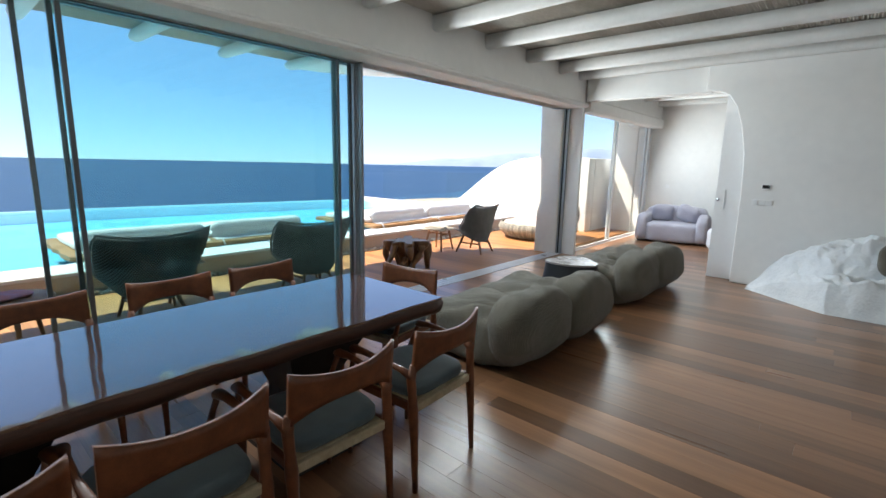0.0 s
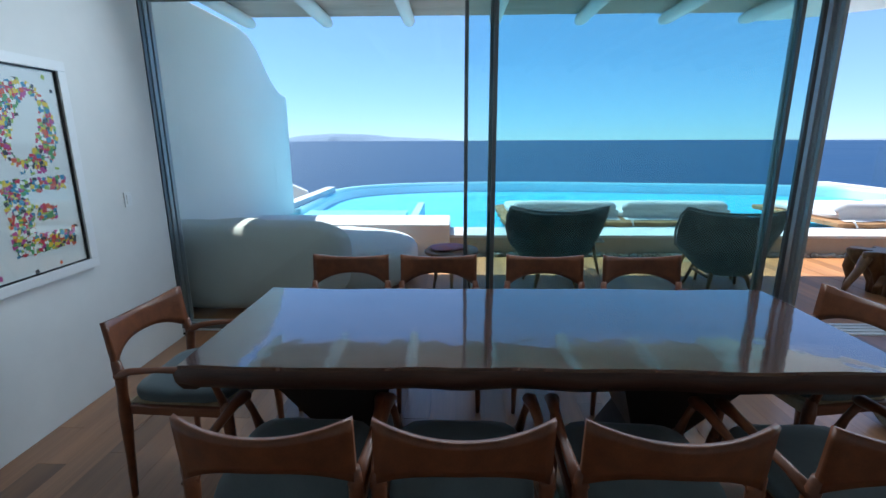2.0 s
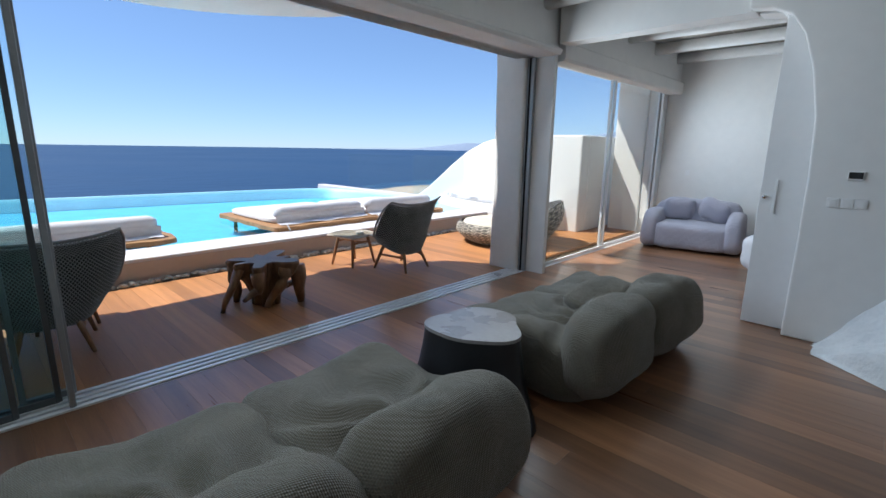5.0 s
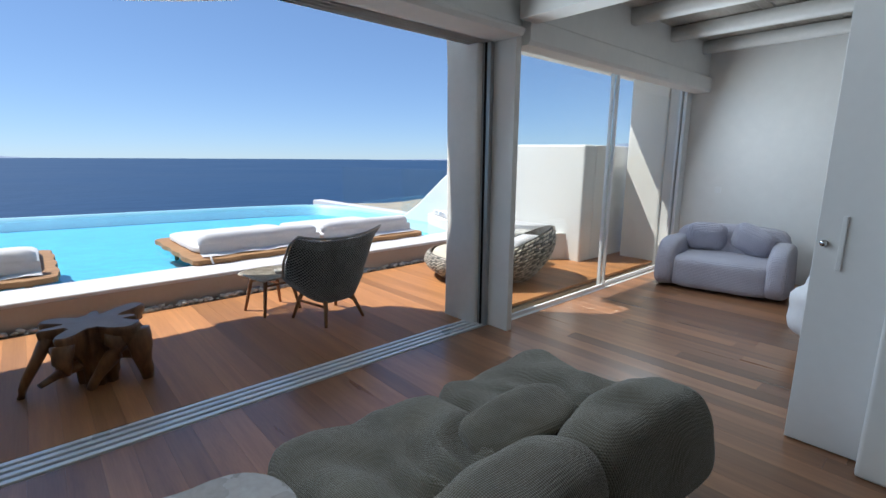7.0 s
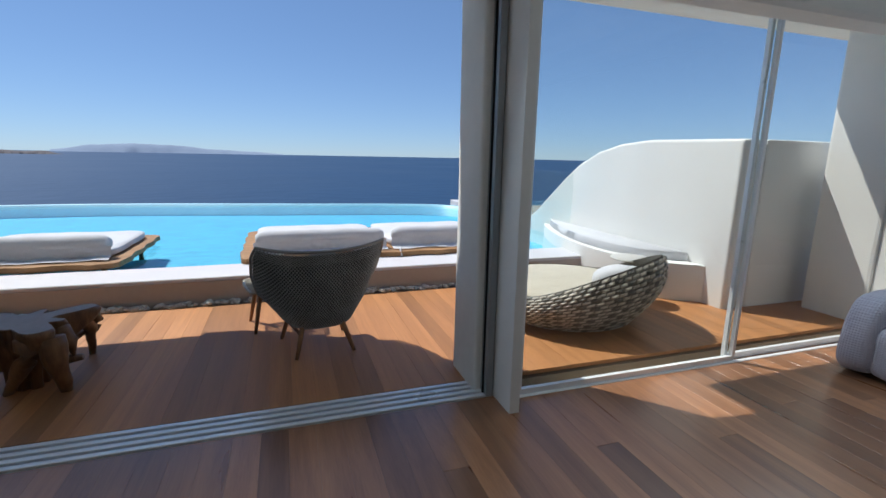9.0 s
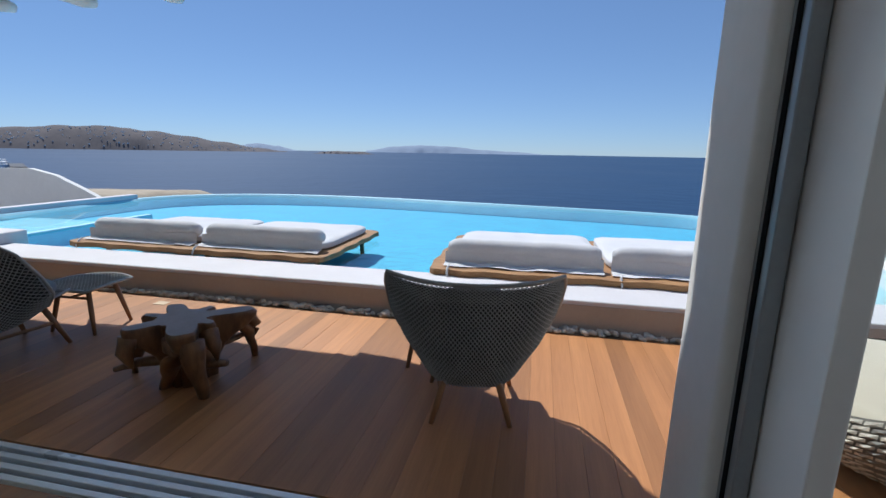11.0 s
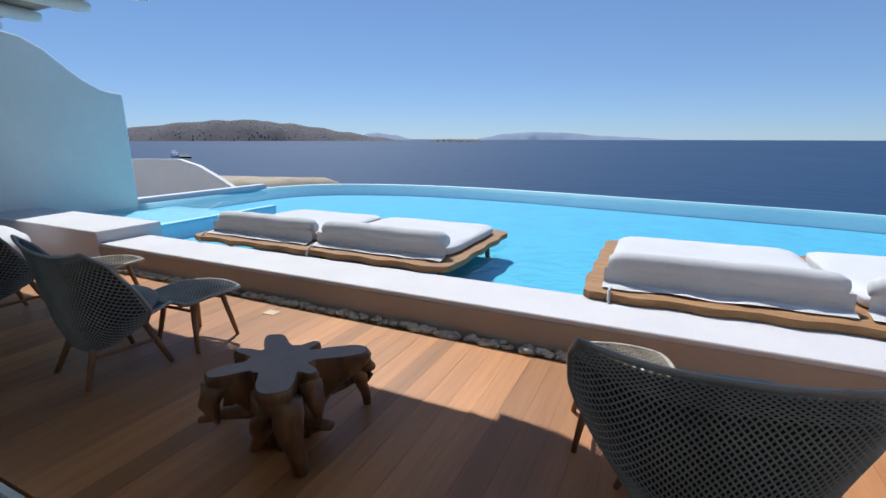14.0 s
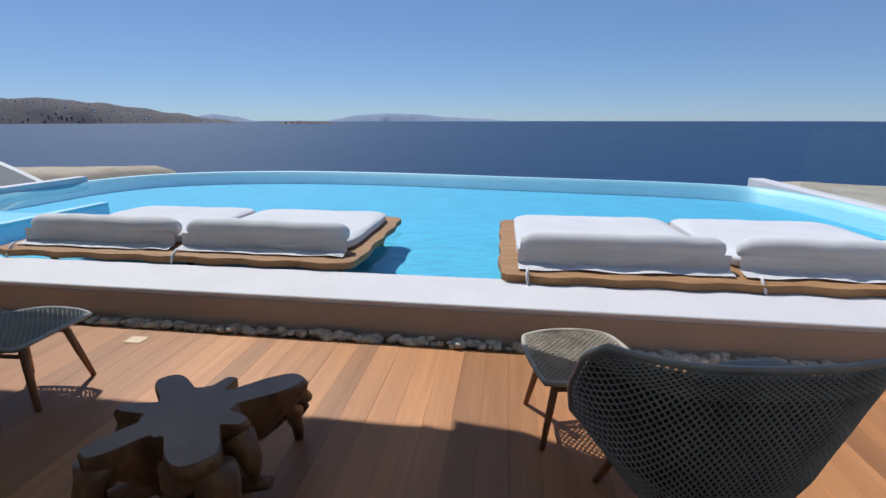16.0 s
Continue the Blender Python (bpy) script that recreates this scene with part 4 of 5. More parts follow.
bm = bmesh.new()
K = 180
rings = []
for z, k in ((0.415, 0.97), (0.410, 1.0), (0.395, 1.02), (0.36, 1.0), (0.31, 0.92), (0.26, 0.74), (0.20, 0.55), (0.10, 0.42), (0.0, 0.40)):
    ring = []
    for i in range(K):
        a = 2 * math.pi * i / K
        r = max(lobes(a) * k, 0.10 + 0.02 * math.cos(3 * a))
        w = 0.018 * noise.noise((math.cos(a) * 5, math.sin(a) * 5, z * 9)) if z < 0.40 else 0
        ring.append(bm.verts.new(((r + w) * math.cos(a), (r + w) * math.sin(a) * 1.0, z + (0.07 * noise.noise((math.cos(a) * 3, math.sin(a) * 3, 2)) if 0.05 < z < 0.34 else 0))))
    rings.append(ring)
for a, b in zip(rings, rings[1:]):
    for i in range(K):
        bm.faces.new((a[i], b[i], b[(i + 1) % K], a[(i + 1) % K]))
bm.faces.new(rings[-1][::-1])
bmesh.ops.recalc_face_normals(bm, faces=bm.faces)
part("stump", bm, ROOT, rt, "gnarled root body", True)
bm = bmesh.new()
bm.faces.new([bm.verts.new((lobes(2 * math.pi * i / K) * 0.972 * math.cos(2 * math.pi * i / K), lobes(2 * math.pi * i / K) * 0.972 * math.sin(2 * math.pi * i / K), 0.4165)) for i in range(K)])
part("top", bm, ROOTTOP, rt, "smooth sawn top")


def claw(name, line, radii):
    """A gnarled limb of the root, swelling and twisting on its way."""
    pts = []
    for i in range(len(line) - 1):
        a, b = Vector(line[i]), Vector(line[i + 1])
        pts += [a, a.lerp(b, 0.5) + 0.012 * Vector((noise.noise(a * 9), noise.noise(b * 9), 0))]
    pts.append(Vector(line[-1]))
    rr = []
    for i in range(len(pts)):
        f = i / 2
        k = min(int(f), len(radii) - 2)
        rr.append((radii[k] + (radii[k + 1] - radii[k]) * (f - k)) * (1 + 0.14 * noise.noise(pts[i] * 13)))
    return part(name, tube(pts, rr, 14, flat=0.8), ROOT, rt, "", True)


# long bent leg, two thick feet under the broad lobe, hooked claws and stray roots
claw("leg", [(-0.20, 0.23, 0.34), (-0.27, 0.26, 0.25), (-0.31, 0.24, 0.19), (-0.37, 0.22, 0.10), (-0.41, 0.20, 0.0)], [0.055, 0.045, 0.034, 0.028, 0.022])
claw("leg", [(0.20, 0.22, 0.36), (0.21, 0.23, 0.24), (0.19, 0.24, 0.12), (0.185, 0.255, 0.0)], [0.075, 0.070, 0.050, 0.034])
claw("leg", [(0.21, 0.11, 0.36), (0.20, 0.08, 0.22), (0.15, 0.0, 0.10), (0.14, -0.06, 0.0)], [0.070, 0.062, 0.045, 0.034])
claw("leg", [(0.01, -0.23, 0.36), (0.03, -0.29, 0.25), (0.02, -0.36, 0.12), (0.01, -0.40, 0.0)], [0.050, 0.045, 0.034, 0.024])
claw("leg", [(-0.18, -0.19, 0.36), (-0.21, -0.20, 0.22), (-0.20, -0.17, 0.10), (-0.21, -0.19, 0.0)], [0.070, 0.055, 0.040, 0.028])
claw("root", [(-0.27, 0.27, 0.36), (-0.31, 0.285, 0.29), (-0.32, 0.27, 0.20)], [0.060, 0.045, 0.010])
claw("root", [(0.04, 0.21, 0.36), (0.06, 0.26, 0.28), (0.06, 0.27, 0.18)], [0.055, 0.045, 0.010])
claw("root", [(0.24, -0.17, 0.36), (0.27, -0.18, 0.27), (0.25, -0.16, 0.17)], [0.065, 0.050, 0.012])
claw("root", [(0.05, -0.05, 0.16), (0.18, -0.20, 0.17), (0.24, -0.30, 0.14)], [0.050, 0.034, 0.020])
claw("root", [(-0.05, 0.05, 0.22), (-0.17, 0.16, 0.20), (-0.29, 0.22, 0.22)], [0.045, 0.030, 0.024])
claw("root", [(0.0, 0.08, 0.18), (0.03, 0.20, 0.14), (0.02, 0.30, 0.15)], [0.055, 0.042, 0.026])

# sunbeds on wooden rafts in the water
def raft_bed(m, length, depth, label, seed):
    """Local x runs out over the water, local y along the coping."""
    t = thing("pool_bed", m, label, "sunbed", "pool beds")

    def wav(s, k):
        return 0.022 * math.sin(s * 13 + k + seed) + 0.014 * noise.noise((s * 3, k, seed))
    N = 60
    out = [(0 + wav(length * i / N, 1), length * i / N) for i in range(N + 1)]
    out += [(depth * i / 30, length + 0.6 * wav(depth * i / 30, 2)) for i in range(1, 30)]
    out += [(depth + wav(length * (1 - i / N), 3), length * (1 - i / N)) for i in range(N + 1)]
    out += [(depth * (1 - i / 30), 0.6 * wav(depth * i / 30, 4)) for i in range(1, 30)]
    r = 0.13
    for i, (x, y) in enumerate(out):
        c = Vector((min(max(x, r), depth - r), min(max(y, r), length - r)))
        d = Vector((x, y)) - c
        if abs(d.x) > 1e-6 and abs(d.y) > 1e-6 and d.length > r:
            out[i] = tuple(c + d.normalized() * r)
    part("platform", prism([(-x, y) for x, y in out], 0.268, 0.325, 0.012), RAFT, t, "weathered wooden raft with a wavy edge")
    for x in (0.35, depth - 0.12):
        for y in (0.25, length / 2, length - 0.25):
            part("leg", tube([(-x, y, 0.0), (-x, y, 0.268)], 0.03, 10), RAFT, t, "", True)
    w = (length - 0.30) / 2
    for k in (0, 1):
        y0 = 0.13 + k * (w + 0.05)
        part("mattress", blob((depth - 0.42) / 2, w / 2 - 0.01, 0.048, 9, 0.008, 4, seed + k, 60, 16, lambda q, y0=y0: Vector((-q.x - depth / 2 - 0.10, q.y + y0 + w / 2, q.z + 0.372))), CANVAS, t, "white canvas mattress", True)

        half, n = w / 2 - 0.03, 30
        run = [(-0.33 + 0.012 * noise.noise((j * 0.21, seed + k, 2)), y0 + w / 2 + half * (2 * j / n - 1), 0.490 + 0.010 * noise.noise((j * 0.17, seed + k, 7))) for j in range(n + 1)]
        fat = [0.097 * (1 - max(0.0, abs(2 * j / n - 1) - 0.86) ** 2 * 26) * (1 + 0.035 * noise.noise((j * 0.33, k + seed, 1))) for j in range(n + 1)]
        bo = part("bolster", tube(run, fat, 28), CANVAS, t, "white canvas bolster", True)

        def hang(u, v, y0=y0):
            y = y0 + 0.01 + (w - 0.02) * u
            rum = noise.noise((u * 7, v * 2, seed + k)) + 0.6 * noise.noise((u * 19, v * 4, seed + k + 3))
            x = -0.235 + 0.015 * v if v < 0.6 else -0.226 + (v - 0.6) * (0.27 + 0.10 * noise.noise((u * 5, 3, seed)))
            z = 0.465 - 0.20 * v if v < 0.6 else 0.345 - 0.016 * (v - 0.6) / 0.4
            return (x + 0.022 * rum * min(v * 2, 1), y, z + 0.012 * (rum + 0.9) * (1 if v >= 0.6 else v))
        part("cover", grid_sheet(72, 14, hang), CANVAS, bo, "loose hem of the white cover", True)
        part("strap", tube([(-0.06, y0 + 0.08, 0.37), (-0.02, y0 + 0.07, 0.335), (0.02, y0 + 0.075, 0.29), (0.03, y0 + 0.08, 0.24)], [0.010, 0.012, 0.012, 0.006], 6), CANVAS, bo, "tied white strap", True)
    return t


raft_bed(pose(-5.41, 2.38, 0), 3.38, 1.84, "white double sunbed on a wooden raft in the pool", 1)
raft_bed(pose(-5.29, 6.92, 0, 0, 0, 0.8), 3.45, 2.0, "white double sunbed with a rumpled cover on a raft", 5)

# covered sofa and the stool beside it
sf = thing("garden_sofa", pose(-3.1, 0, 0), "large garden sofa wrapped in a pale fabric cover", "sofa")
part("backrest", blob(0.30, 0.98, 0.38, 4.0, 0.035, 2.2, 4, 56, 30, lambda q: Vector((q.x + 0.14, q.y - 0.24, max(q.z + 0.385, 0.005)))), COVER, sf, "tight pale cover over the back", True)
part("seat", blob(0.72, 1.16, 0.24, 4.0, 0.03, 2.2, 8, 56, 26, lambda q: Vector((q.x - 0.72, q.y + 0.10, max(q.z + 0.235, 0.005)))), CANVAS, sf, "white fabric seat", True)
ts = thing("side_table", pose(-3.32, 1.66, 0), "low round side table with a reddish cloth on top", "side table")
part("top", lathe([(0.02, 0.395), (0.25, 0.395), (0.265, 0.405), (0.265, 0.42), (0.25, 0.43), (0.02, 0.43)], 28), TEAK, ts, "", True)
for k in range(3):
    splay_leg(ts, (0.14 * math.cos(2.1 * k), 0.14 * math.sin(2.1 * k), 0.395), (0.21 * math.cos(2.1 * k), 0.21 * math.sin(2.1 * k), 0))
CLOTH = mat("red_cloth", (0.50, 0.14, 0.13), (0.30, 0.20, 0.36), rough=0.9, scale=9, fine=60)
tagged(part("cloth", blob(0.14, 0.17, 0.016, 3, 0.008, 8, 3, 28, 10), CLOTH, None, "", True), "folded reddish cloth lying on the side table", "cloth").matrix_world = pose(-3.34, 1.62, 0.447, 0, 0, 20)

# round woven daybed
db = thing("daybed", pose(-3.62, 9.98, 0), "round woven daybed with beige cushions", "daybed")


def tub(u, v):
    a = 2 * math.pi * u
    rise = max(0.0, math.cos(a - 0.55)) ** 1.3
    h = 0.30 + 0.36 * rise
    r = 0.60 + 0.20 * math.sin(math.pi * min(v, 1) * 0.75) + 0.10 * rise * v
    return (r * math.cos(a), r * math.sin(a), 0.02 + h * v)


bm = bmesh.new()
nu, nv = 72, 15
for i in range(0, nu):
    for j in range(0, nv):
        off = 0.5 if j % 2 else 0.0
        a, b = (i + off + 0.06) / nu, (i + off + 0.94) / nu
        c, d = (j + 0.08) / nv, (j + 0.92) / nv
        q = [tub(a, c), tub(b, c + 0.01), tub(b, d), tub(a, d - 0.01)]
        mid = Vector(q[0]) + (Vector(q[2]) - Vector(q[0])) * 0.5
        outw = Vector((mid.x, mid.y, 0)).normalized() * 0.012
        vs = [bm.verts.new(p) for p in q]
        cv = bm.verts.new(mid + outw)
        for k in range(4):
            bm.faces.new((vs[k], vs[(k + 1) % 4], cv)).material_index = 1 if (i + 2 * (j % 4 if j % 4 < 3 else 1)) % 4 == 0 else 0
part("weave", bm, LIGHTWEAVE, db, "pale and grey basket weave").data.materials.append(GREYWEAVE)
bm = grid_sheet(64, 8, lambda u, v: tuple(c * (0.975 if k < 2 else 1) for k, c in enumerate(tub(u, v))))
part("liner", bm, GREYWEAVE, db, "grey woven inner face", True)
part("mattress", lathe([(0.02, 0.20), (0.66, 0.20), (0.70, 0.23), (0.71, 0.28), (0.68, 0.325), (0.60, 0.34), (0.02, 0.345)], 48), BEIGE, db, "round beige cushion", True)
part("pillow", blob(0.12, 0.26, 0.11, 2.8, 0.02, 4, 6, 32, 16, lambda q: Vector((q.x + 0.46, q.y + 0.26, q.z + 0.44))), CANVAS, db, "pale back pillow", True)

# plastered bench with its cushion, and a little table
def outline(pts, n=6):
    return curve(pts, n)


front = outline([(-6.75, 11.6), (-6.35, 11.38), (-5.6, 11.12), (-4.9, 11.0), (-4.3, 11.02), (-3.8, 11.2), (-3.5, 11.6)])
structure("bench_plinth", prism(front[::1], -0.6, 0.40, 0.02), PLASTER_OUT, "curved white plastered bench against the garden wall", "bench")
fr_in = outline([(-6.55, 11.58), (-6.2, 11.42), (-5.55, 11.20), (-4.9, 11.09), (-4.35, 11.12), (-3.95, 11.28), (-3.72, 11.58)])
tagged(part("bench_cushion", prism(fr_in, 0.402, 0.50, 0.03), CANVAS, None, "", True), "white curved cushion on the plastered bench", "cushion")
rtb = thing("side_table", pose(-3.78, 10.86, 0), "small round pale metal side table on one foot", "side table")
part("top", lathe([(0.01, 0.455), (0.20, 0.455), (0.205, 0.462), (0.20, 0.47), (0.01, 0.47)], 28), TABLEMETAL, rtb, "", True)
part("stem", lathe([(0.015, 0.015), (0.015, 0.455)], 12), TABLEMETAL, rtb, "", True)
part("foot", lathe([(0.13, 0.0), (0.13, 0.008), (0.02, 0.016)], 24), TABLEMETAL, rtb, "", True)
fence = thing("glass_fence", Matrix(), "frameless glass balustrade beside the pool", "fence", "", "structure")
for x0, x1 in ((-10.83, -9.70), (-9.66, -7.66), (-7.62, -5.97)):
    g = part("pane", box(x0, x1, 12.02, 12.036, 0.2, 1.25), GLASS3, fence)
    g.visible_shadow = False
g = part("pane", box(-7.55, -5.95, 11.555, 11.571, 0.18, 1.28), GLASS3, fence)
g.visible_shadow = False
structure("fence_kerb", box(-12.4, -5.9, 11.9, 12.2, -1.0, 0.27, 0.02), COPING, "white kerb under the glass balustrade", "coping")

# ---- living room wall and bedroom ----
def sheeted(u, v):
    x = 0.47 + 1.75 * u
    prof = 0.80 * (1 - math.exp(-((max(u, 0)) / 0.30) ** 1.25))
    depth = 0.92 * (0.30 + 0.70 * min(1, u * 2.2))
    y = 8.415 - depth * v
    seat = 0.36 * (1 - math.exp(-(u / 0.25) ** 1.5))
    if v < 0.28:
        z = prof
    elif v < 0.48:
        k = (v - 0.28) / 0.20
        z = prof * (1 - k) + seat * k
    elif v < 0.82:
        z = seat * (1 - 0.15 * (v - 0.48))
    else:
        z = seat * 0.95 * (1 - ((v - 0.82) / 0.18) ** 0.8)
    f = 0.08 * noise.noise((u * 7, v * 5, 2)) + 0.05 * (0.35 - abs(noise.noise((u * 9 + 2 * v, v * 7, 5)))) + 0.025 * noise.noise((u * 26, v * 19, 7))
    return (x + 0.05 * noise.noise((v * 6, u * 3, 8)), y, max(z + f * min(1, z * 4), 0.003))


SHEET = mat("white_sheet", (0.80, 0.82, 0.83), (0.68, 0.71, 0.73), rough=0.5, scale=5, fine=40, bump=0.6, depth=0.02)
ss = thing("sheeted_sofa", Matrix(), "sofa under rumpled white dust sheets against the wall", "sofa")
part("dust_sheet", grid_sheet(150, 100, sheeted), SHEET, ss, "", True)
part("cushion", blob(0.20, 0.09, 0.19, 2.7, 0.015, 4, 12, 32, 18, lambda q: Vector((q.x + 1.85, q.y + 8.02 + 0.25 * q.z, q.z + 0.58))), KNIT, ss, "grey cushion", True)

th = thing("thermostat", pose(0.52, YP, 1.29), "small wall thermostat with a dark display", "thermostat")
part("plate", box(-0.046, 0.046, -0.014, 0, -0.032, 0.032, 0.004), PAINT, th)
part("display", box(-0.039, 0.039, -0.017, -0.0142, -0.021, 0.024), DEVICE, th, "dark display")
for x in (0.42, 0.50, 0.575):
    sw = thing("light_switch", pose(x, YP, 1.09), "white square light switch on the wall", "switch", "wall switches")
    part("plate", box(-0.036, 0.036, -0.009, 0, -0.036, 0.036, 0.003), PAINT, sw)
    part("rocker", box(-0.022, 0.022, -0.013, -0.0092, -0.026, 0.026, 0.002), PAINT, sw)
sw = thing("light_switch", pose(-1.84, YS, 1.10), "white light switch beside the framed print", "switch", "wall switches")
part("plate", box(-0.03, 0.03, 0, 0.010, -0.045, 0.045, 0.003), PAINT, sw)
part("rocker", box(-0.018, 0.018, 0.0102, 0.016, -0.03, 0.03, 0.002), PAINT, sw)
sw = thing("light_switch", pose(-1.80, YE, 1.10), "white light switch on the bedroom's end wall", "switch", "wall switches")
part("plate", box(-0.036, 0.036, -0.009, 0, -0.04, 0.04, 0.003), PAINT, sw)
part("rocker", box(-0.02, 0.02, -0.013, -0.0092, -0.026, 0.026, 0.002), PAINT, sw)

# framed print: big letters filled with scraps of colour
SCRAPS = bpy.data.materials.new("colour_scraps")
SCRAPS.use_nodes = True
_n, _l = SCRAPS.node_tree.nodes, SCRAPS.node_tree.links
_g, _r = _n.new("ShaderNodeNewGeometry"), _n.new("ShaderNodeValToRGB")
_r.color_ramp.interpolation = "CONSTANT"
for k, c in enumerate(((0.55, 0.03, 0.05), (0.75, 0.52, 0.03), (0.10, 0.30, 0.10), (0.03, 0.03, 0.04), (0.80, 0.78, 0.74), (0.45, 0.05, 0.22), (0.80, 0.78, 0.72), (0.05, 0.22, 0.36), (0.62, 0.10, 0.04), (0.35, 0.45, 0.08))):
    e = _r.color_ramp.elements[k] if k < 2 else _r.color_ramp.elements.new(k / 10)
    e.position, e.color = k / 10, (*c, 1)
_l.new(_g.outputs["Random Per Island"], _r.inputs[0]), _l.new(_r.outputs[0], _n["Principled BSDF"].inputs["Base Color"])
_n["Principled BSDF"].inputs["Roughness"].default_value = 0.6
px0, px1, pz0, pz1 = -1.49, -0.39, 0.765, 1.865
pic = thing("framed_print", Matrix(), "white-framed print of big letters in coloured scraps", "picture")
for a in ((px0, px1, pz0, pz0 + 0.05), (px0, px1, pz1 - 0.05, pz1), (px0, px0 + 0.05, pz0 + 0.05, pz1 - 0.05), (px1 - 0.05, px1, pz0 + 0.05, pz1 - 0.05)):
    part("frame", box(a[0], a[1], YS + 0.002, YS + 0.035, a[2], a[3], 0.003), PAINT, pic, "white wooden frame")
for a in ((px0 + 0.05, px1 - 0.05, pz0 + 0.05, pz0 + 0.058), (px0 + 0.05, px1 - 0.05, pz1 - 0.058, pz1 - 0.05), (px0 + 0.05, px0 + 0.058, pz0 + 0.058, pz1 - 0.058), (px1 - 0.058, px1 - 0.05, pz0 + 0.058, pz1 - 0.058)):
    part("fillet", box(a[0], a[1], YS + 0.002, YS + 0.024, a[2], a[3]), DEVICE, pic, "thin dark inner line")
part("paper", box(px0 + 0.058, px1 - 0.058, YS + 0.002, YS + 0.012, pz0 + 0.058, pz1 - 0.058), PAPER, pic)


def in_print(x, z):
    """Inside the round upper letter or the three-armed lower one, in metres from the right edge and the foot of the paper."""
    cx, cz = 0.215, 0.70
    d = math.hypot((x - cx) / 0.17, (z - cz) / 0.22)
    tilt = math.hypot((x - cx + 0.35 * (z - cz)) / 0.075, (z - cz) / 0.16)
    if d < 1 and tilt > 1:
        return True
    if 0.05 < x < 0.40 and 0.10 < z < 0.46:
        if x > 0.28 or z < 0.18 or z > 0.39 or (0.25 < z < 0.32 and x > 0.13):
            return True
    d2 = math.hypot((x - 0.55) / 0.10, (z - 0.30) / 0.16)
    return d2 < 1 and not math.hypot((x - 0.57) / 0.045, (z - 0.30) / 0.09) < 1


bm = bmesh.new()
rp = random.Random(4)
cell = 0.012
for i in range(int(0.80 / cell)):
    for j in range(int(0.98 / cell)):
        x, z = i * cell, j * cell
        if in_print(x + cell / 2, z + cell / 2) or rp.random() < 0.006:
            sx, sz = cell * rp.uniform(1.0, 2.4), cell * rp.uniform(1.0, 2.0)
            ang, cx, cz = rp.uniform(-0.5, 0.5), px0 + 0.058 + x, pz0 + 0.06 + z
            yy = YS + 0.0125 + rp.uniform(0, 0.002)
            bm.faces.new([bm.verts.new((cx + a * math.cos(ang) - b * math.sin(ang), yy, cz + a * math.sin(ang) + b * math.cos(ang))) for a, b in ((0, 0), (0, sz), (sx, sz), (sx, 0))])
part("lettering", bm, SCRAPS, pic, "two big letters in torn colour scraps")["kind"] = "stuff"
gp = part("glazing", box(px0 + 0.058, px1 - 0.058, YS + 0.016, YS + 0.019, pz0 + 0.058, pz1 - 0.058), GLASS3, pic)
gp.visible_shadow = False

# bedroom sofa and the corner of the bed
SOFA_AT = pose(-1.37, 11.72, 0, 0, 0, 8)
bs = thing("bedroom_sofa", SOFA_AT, "lilac-grey quilted two-seat sofa against the end wall", "sofa")


def draped(x0, y0, z0, flare):
    """Lets a stuffed block hang wider towards the floor, like a loose cover."""
    def fn(q):
        z = max(q.z + z0, 0.004)
        k = 1 + flare * max(0.0, 0.45 - z)
        return Vector((q.x * k + x0, q.y * k + y0 + 0.006 * math.sin(q.x * 40) * max(0.0, 0.3 - z), z))
    return fn


part("base", blob(0.50, 0.42, 0.19, 7, 0.012, 3, 1, 56, 26, draped(0, -0.06, 0.21, 0.06)), LILAC, bs, "", True)
part("backrest", blob(0.60, 0.15, 0.35, 5, 0.015, 3, 2, 56, 26, draped(0, 0.31, 0.37, 0.05)), LILAC, bs, "", True)
for s in (-1, 1):
    part("armrest", blob(0.125, 0.43, 0.29, 3.6, 0.015, 3, 4 + s, 40, 26, draped(s * 0.55, -0.05, 0.29, 0.35)), LILAC, bs, "", True)
    tagged(part("cushion", blob(0.22, 0.07, 0.19, 3.6, 0.012, 4, 9 + s, 36, 20, lambda q: Vector((q.x, q.y * (1.15 - 0.9 * max(abs(q.x) / 0.22, abs(q.z) / 0.19) ** 4), q.z))), LILAC, None, "", True), "lilac quilted cushion leaning in the bedroom sofa", "cushion", "sofa cushions").matrix_world = SOFA_AT @ pose(s * 0.24, 0.10, 0.575, 22, 20 * (s > 0), -8 * s)
bd = thing("bed", pose(0.75, 10.5, 0), "bed with a rumpled white duvet hanging to the floor", "bed")
part("mattress", box(-0.95, 1.0, -0.75, 0.85, 0.12, 0.50, 0.05), CANVAS, bd)
part("base", box(-0.9, 0.95, -0.7, 0.8, 0.0, 0.12), PAINT, bd)
part("duvet", blob(1.14, 0.88, 0.24, 5, 0.05, 3, 3, 56, 24, lambda q: Vector((q.x - 0.02, q.y + 0.05, max(q.z + 0.36, 0.10)))), CANVAS, bd, "rumpled white duvet", True)

# neighbouring wall, far houses, quay
bm = bmesh.new()
fa = [[bm.verts.new((x, y, z)) for y, z in ((-7.0, -1.5), (-7.0, 0.86), (-3.6, 0.92), (-2.9, 0.78), (-2.2, 0.50), (-1.75, 0.30), (-1.75, -1.5))] for x in (-9.6, -9.72)]
bm.faces.new(fa[0]), bm.faces.new(fa[1][::-1])
for k in range(7):
    bm.faces.new((fa[0][k], fa[1][k], fa[1][(k + 1) % 7], fa[0][(k + 1) % 7]))
bmesh.ops.recalc_face_normals(bm, faces=bm.faces)
structure("wall_neighbour", bm, PLASTER_OUT, "pale sloping wall of the neighbouring terrace", "wall")
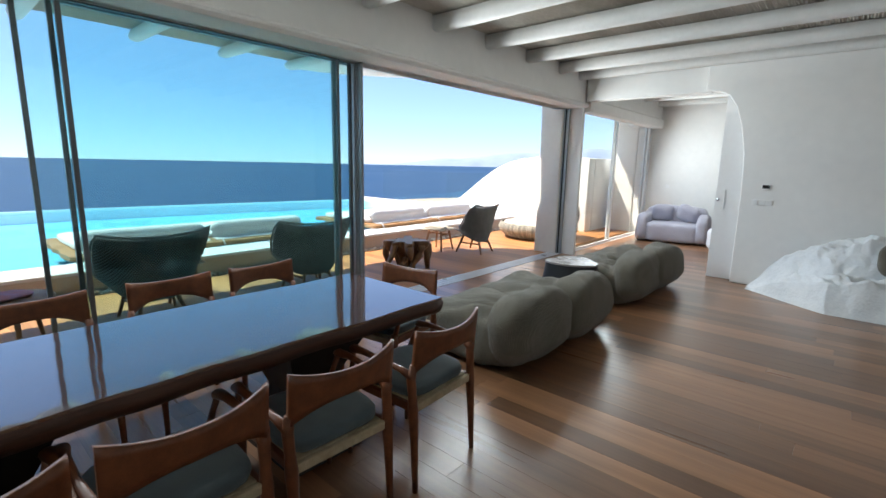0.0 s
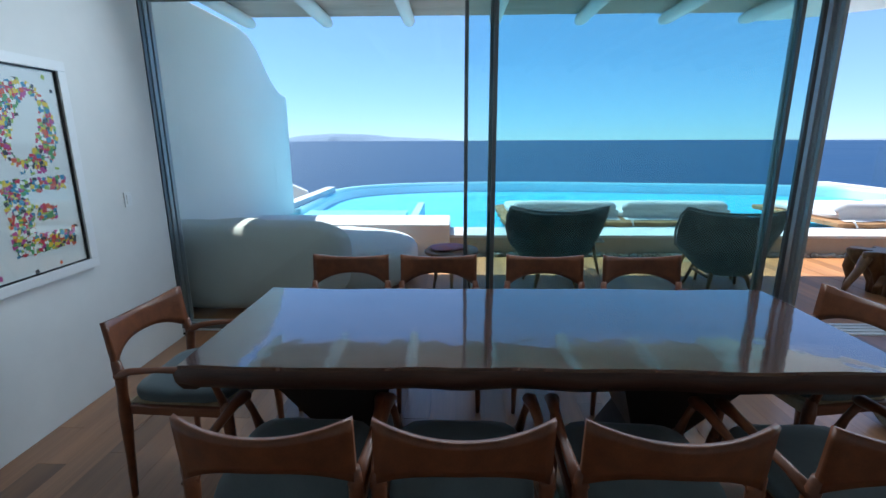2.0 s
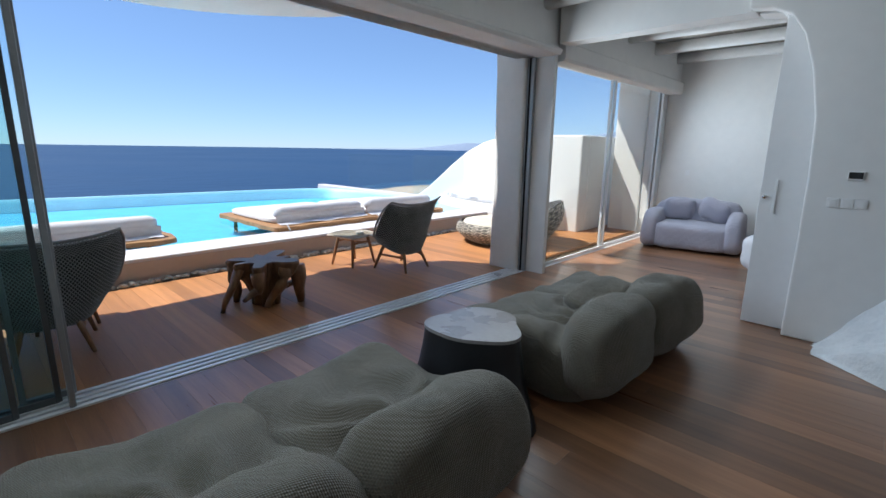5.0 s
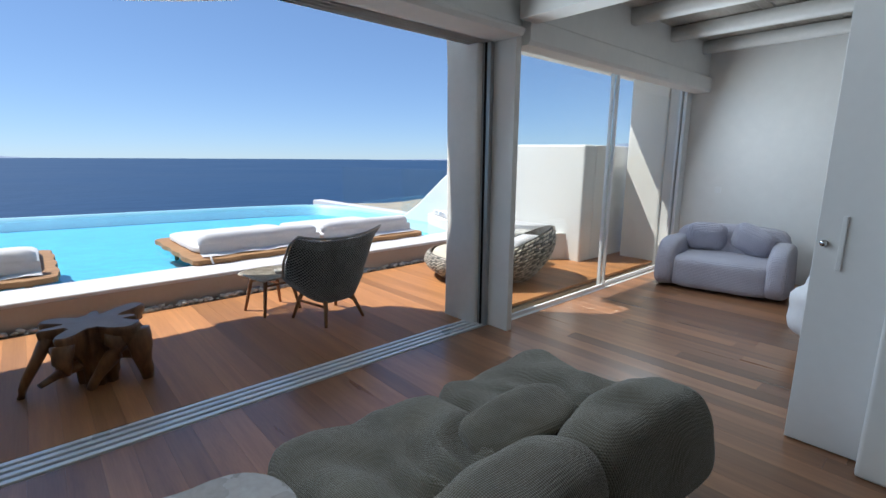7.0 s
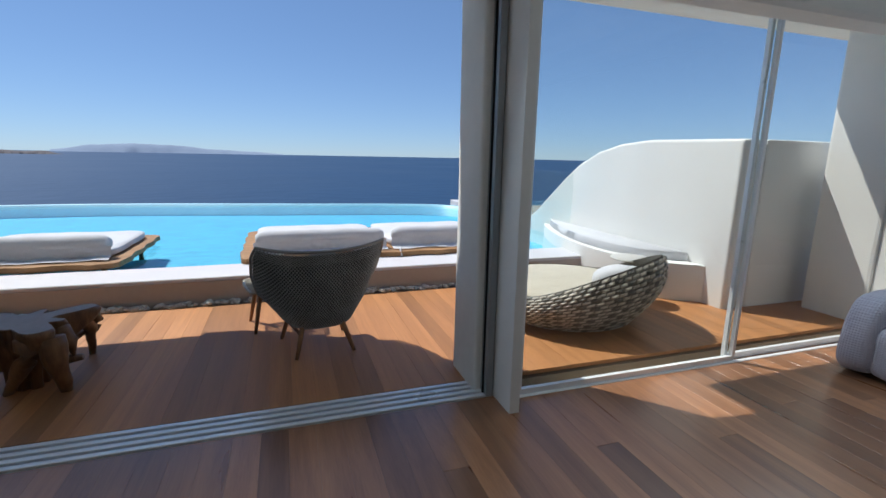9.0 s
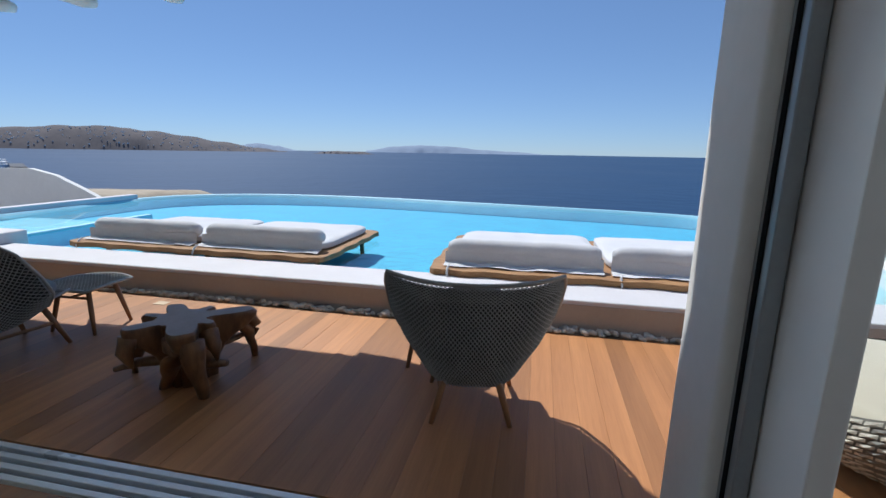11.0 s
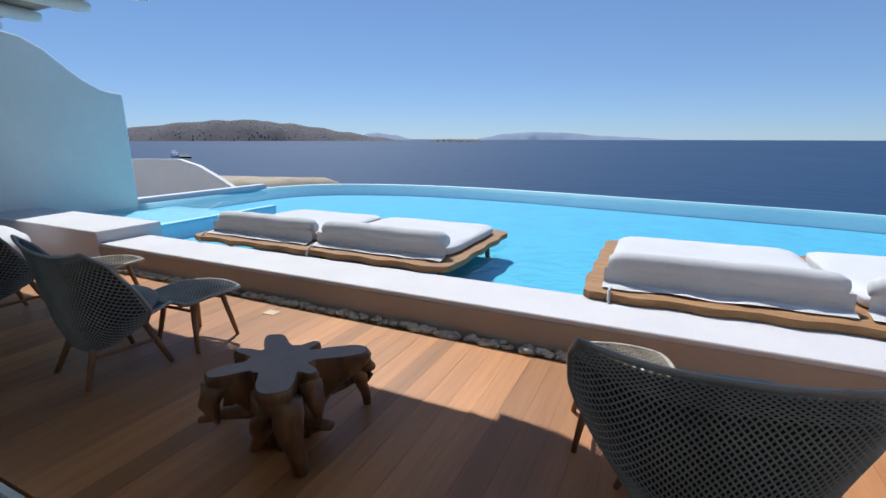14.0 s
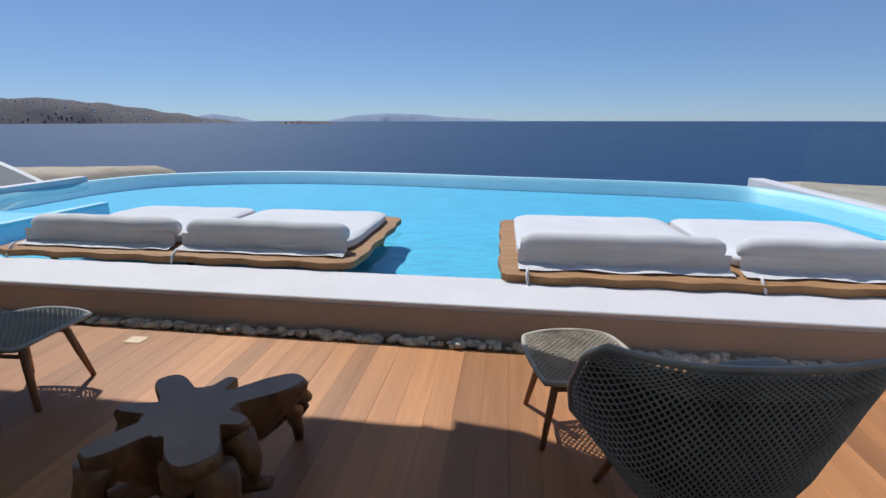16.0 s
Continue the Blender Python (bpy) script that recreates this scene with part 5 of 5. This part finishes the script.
bm = bmesh.new()
rh = random.Random(11)
for k in range(420):
    along, across = rh.uniform(0.10, 0.90), rh.uniform(0.02, 0.36)
    if rh.random() < across * 1.3 or rh.random() > 0.45 + 0.55 * noise.noise((along * 9, across * 6, 4)) + 0.25:
        continue
    p = hill_point(*TOWN_HILL, 1, 500, along, across)
    w = rh.uniform(1.3, 3.4)
    put_box(bm, -w * 0.6, w * 0.6, -w, w, -5, rh.uniform(1.0, 2.0), Matrix.Translation(p) @ Matrix.Rotation(math.atan2(p.y, p.x) + rh.uniform(-0.3, 0.3), 4, "Z") @ Matrix.Rotation(radians(-66), 4, "Y"))
TOWN, _, _, _plain = base_mat("far_town")
_plain.inputs["Base Color"].default_value, _plain.inputs["Roughness"].default_value = (0.82, 0.80, 0.77, 1), 1.0
tagged(part("town", bm, TOWN), "scattered white houses on the far hillside", "town", "", "stuff")
quay = thing("quay", pose(-262, -352, -14, 0, 0, -35), "low dark quay with moored boats in the bay", "quay", "", "structure")
part("deck", box(-4, 4, -38, 38, 0, 1.2), DARKSTEEL, quay)


def boat(m, s):
    t = thing("boat", m, "small white moored motor boat at the quay", "boat", "moored boats")
    part("hull", prism([(-2 * s, -6 * s), (2 * s, -6 * s), (2.2 * s, 2 * s), (0, 8 * s), (-2.2 * s, 2 * s)], 0, 2.0 * s), CANVAS, t)
    part("cabin", box(-1.4 * s, 1.4 * s, -3 * s, 2 * s, 2.0 * s, 3.6 * s, 0.3), PAINT, t)
    return t


for dy, s in ((-24, 1.3), (-6, 1.0), (14, 1.1)):
    boat(pose(-262, -352, -14, 0, 0, -35) @ pose(7, dy, 0), s)

hb = thing("floor_socket", pose(-4.55, 4.51, 0.0), "small brass floor socket set in the deck", "floor socket")
part("plate", box(-0.045, 0.045, -0.06, 0.06, 0.0, 0.003), mat("brass", (0.42, 0.34, 0.25), rough=0.5, metal=0.6), hb)

# ---- pieces: pebbles, deck boards, floor planks ----
bm = bmesh.new()
rb = random.Random(5)
for k in range(620):
    y, x = rb.uniform(1.6, 11.0), rb.uniform(-4.805, -4.735)
    r = rb.uniform(0.020, 0.046)
    q = bmesh.ops.create_icosphere(bm, subdivisions=1, radius=1.0, matrix=pose(x, y, -0.025 + r * 0.8 + rb.uniform(0, 0.015), rb.uniform(-20, 20), rb.uniform(-20, 20), rb.uniform(0, 180)) @ Matrix.Diagonal((r * 1.2, r * 0.85, r * 0.6, 1)))
PEB = mat("pebbles", (0.66, 0.64, 0.60), (0.38, 0.37, 0.34), rough=0.8, scale=25, fine=90, bump=0.3)
tagged(part("pebbles", bm, PEB, None, "", True), "grey and white pebbles along the pool wall", "pebbles", "", "stuff")


def board_mesh(name, w, h, c):
    bm = bmesh.new()
    lo = [bm.verts.new((x, y, -h)) for x, y in ((0, 0), (1, 0), (1, w), (0, w))]
    mi = [bm.verts.new((x, y, -c)) for x, y in ((0, 0), (1, 0), (1, w), (0, w))]
    e = 0.0004
    hi = [bm.verts.new((x, y, 0)) for x, y in ((e, c), (1 - e, c), (1 - e, w - c), (e, w - c))]
    for a, b in ((lo, mi), (mi, hi)):
        for k in range(4):
            bm.faces.new((a[k], a[(k + 1) % 4], b[(k + 1) % 4], b[k]))
    bm.faces.new(hi)
    me = bpy.data.meshes.new(name)
    bm.to_mesh(me)
    bm.free()
    return me


def lay(name, me, material, parent, x, y, length, z):
    ob = new(name, me)
    ob.parent = parent
    ob.location, ob.scale = (x, y, z), (length, 1, 1)
    return ob


deck = thing("deck", Matrix(), "warm brown hardwood terrace boards laid towards the pool", "deck", "", "structure")
me = board_mesh("deck_board", 0.1394, 0.028, 0.0006)
me.materials.append(DECKWOOD)
y = -1.12
while y < 13.2:
    lay("deck_board", me, DECKWOOD, deck, -4.72, y, 2.145, rb.uniform(-0.002, 0.0))
    y += 0.1400
floor = thing("floor", Matrix(), "glossy reddish-brown hardwood plank floor", "floor", "", "structure")
me2 = board_mesh("plank", 0.1387, 0.018, 0.0006)
me2.materials.append(FLOORWOOD)
y, row = YS + 0.002, 0
while y < YE - 0.02:
    x = -2.325
    first = rb.uniform(0.5, 2.6)
    while x < XB - 0.01:
        ln = min(first if x < -2.3 else rb.uniform(2.2, 3.4), XB - 0.004 - x)
        if XB - x - ln < 0.5:
            ln = XB - 0.004 - x
        lay("plank", me2, FLOORWOOD, floor, x, y, ln - 0.001, 0)
        x += ln
    y += 0.1390
    row += 1
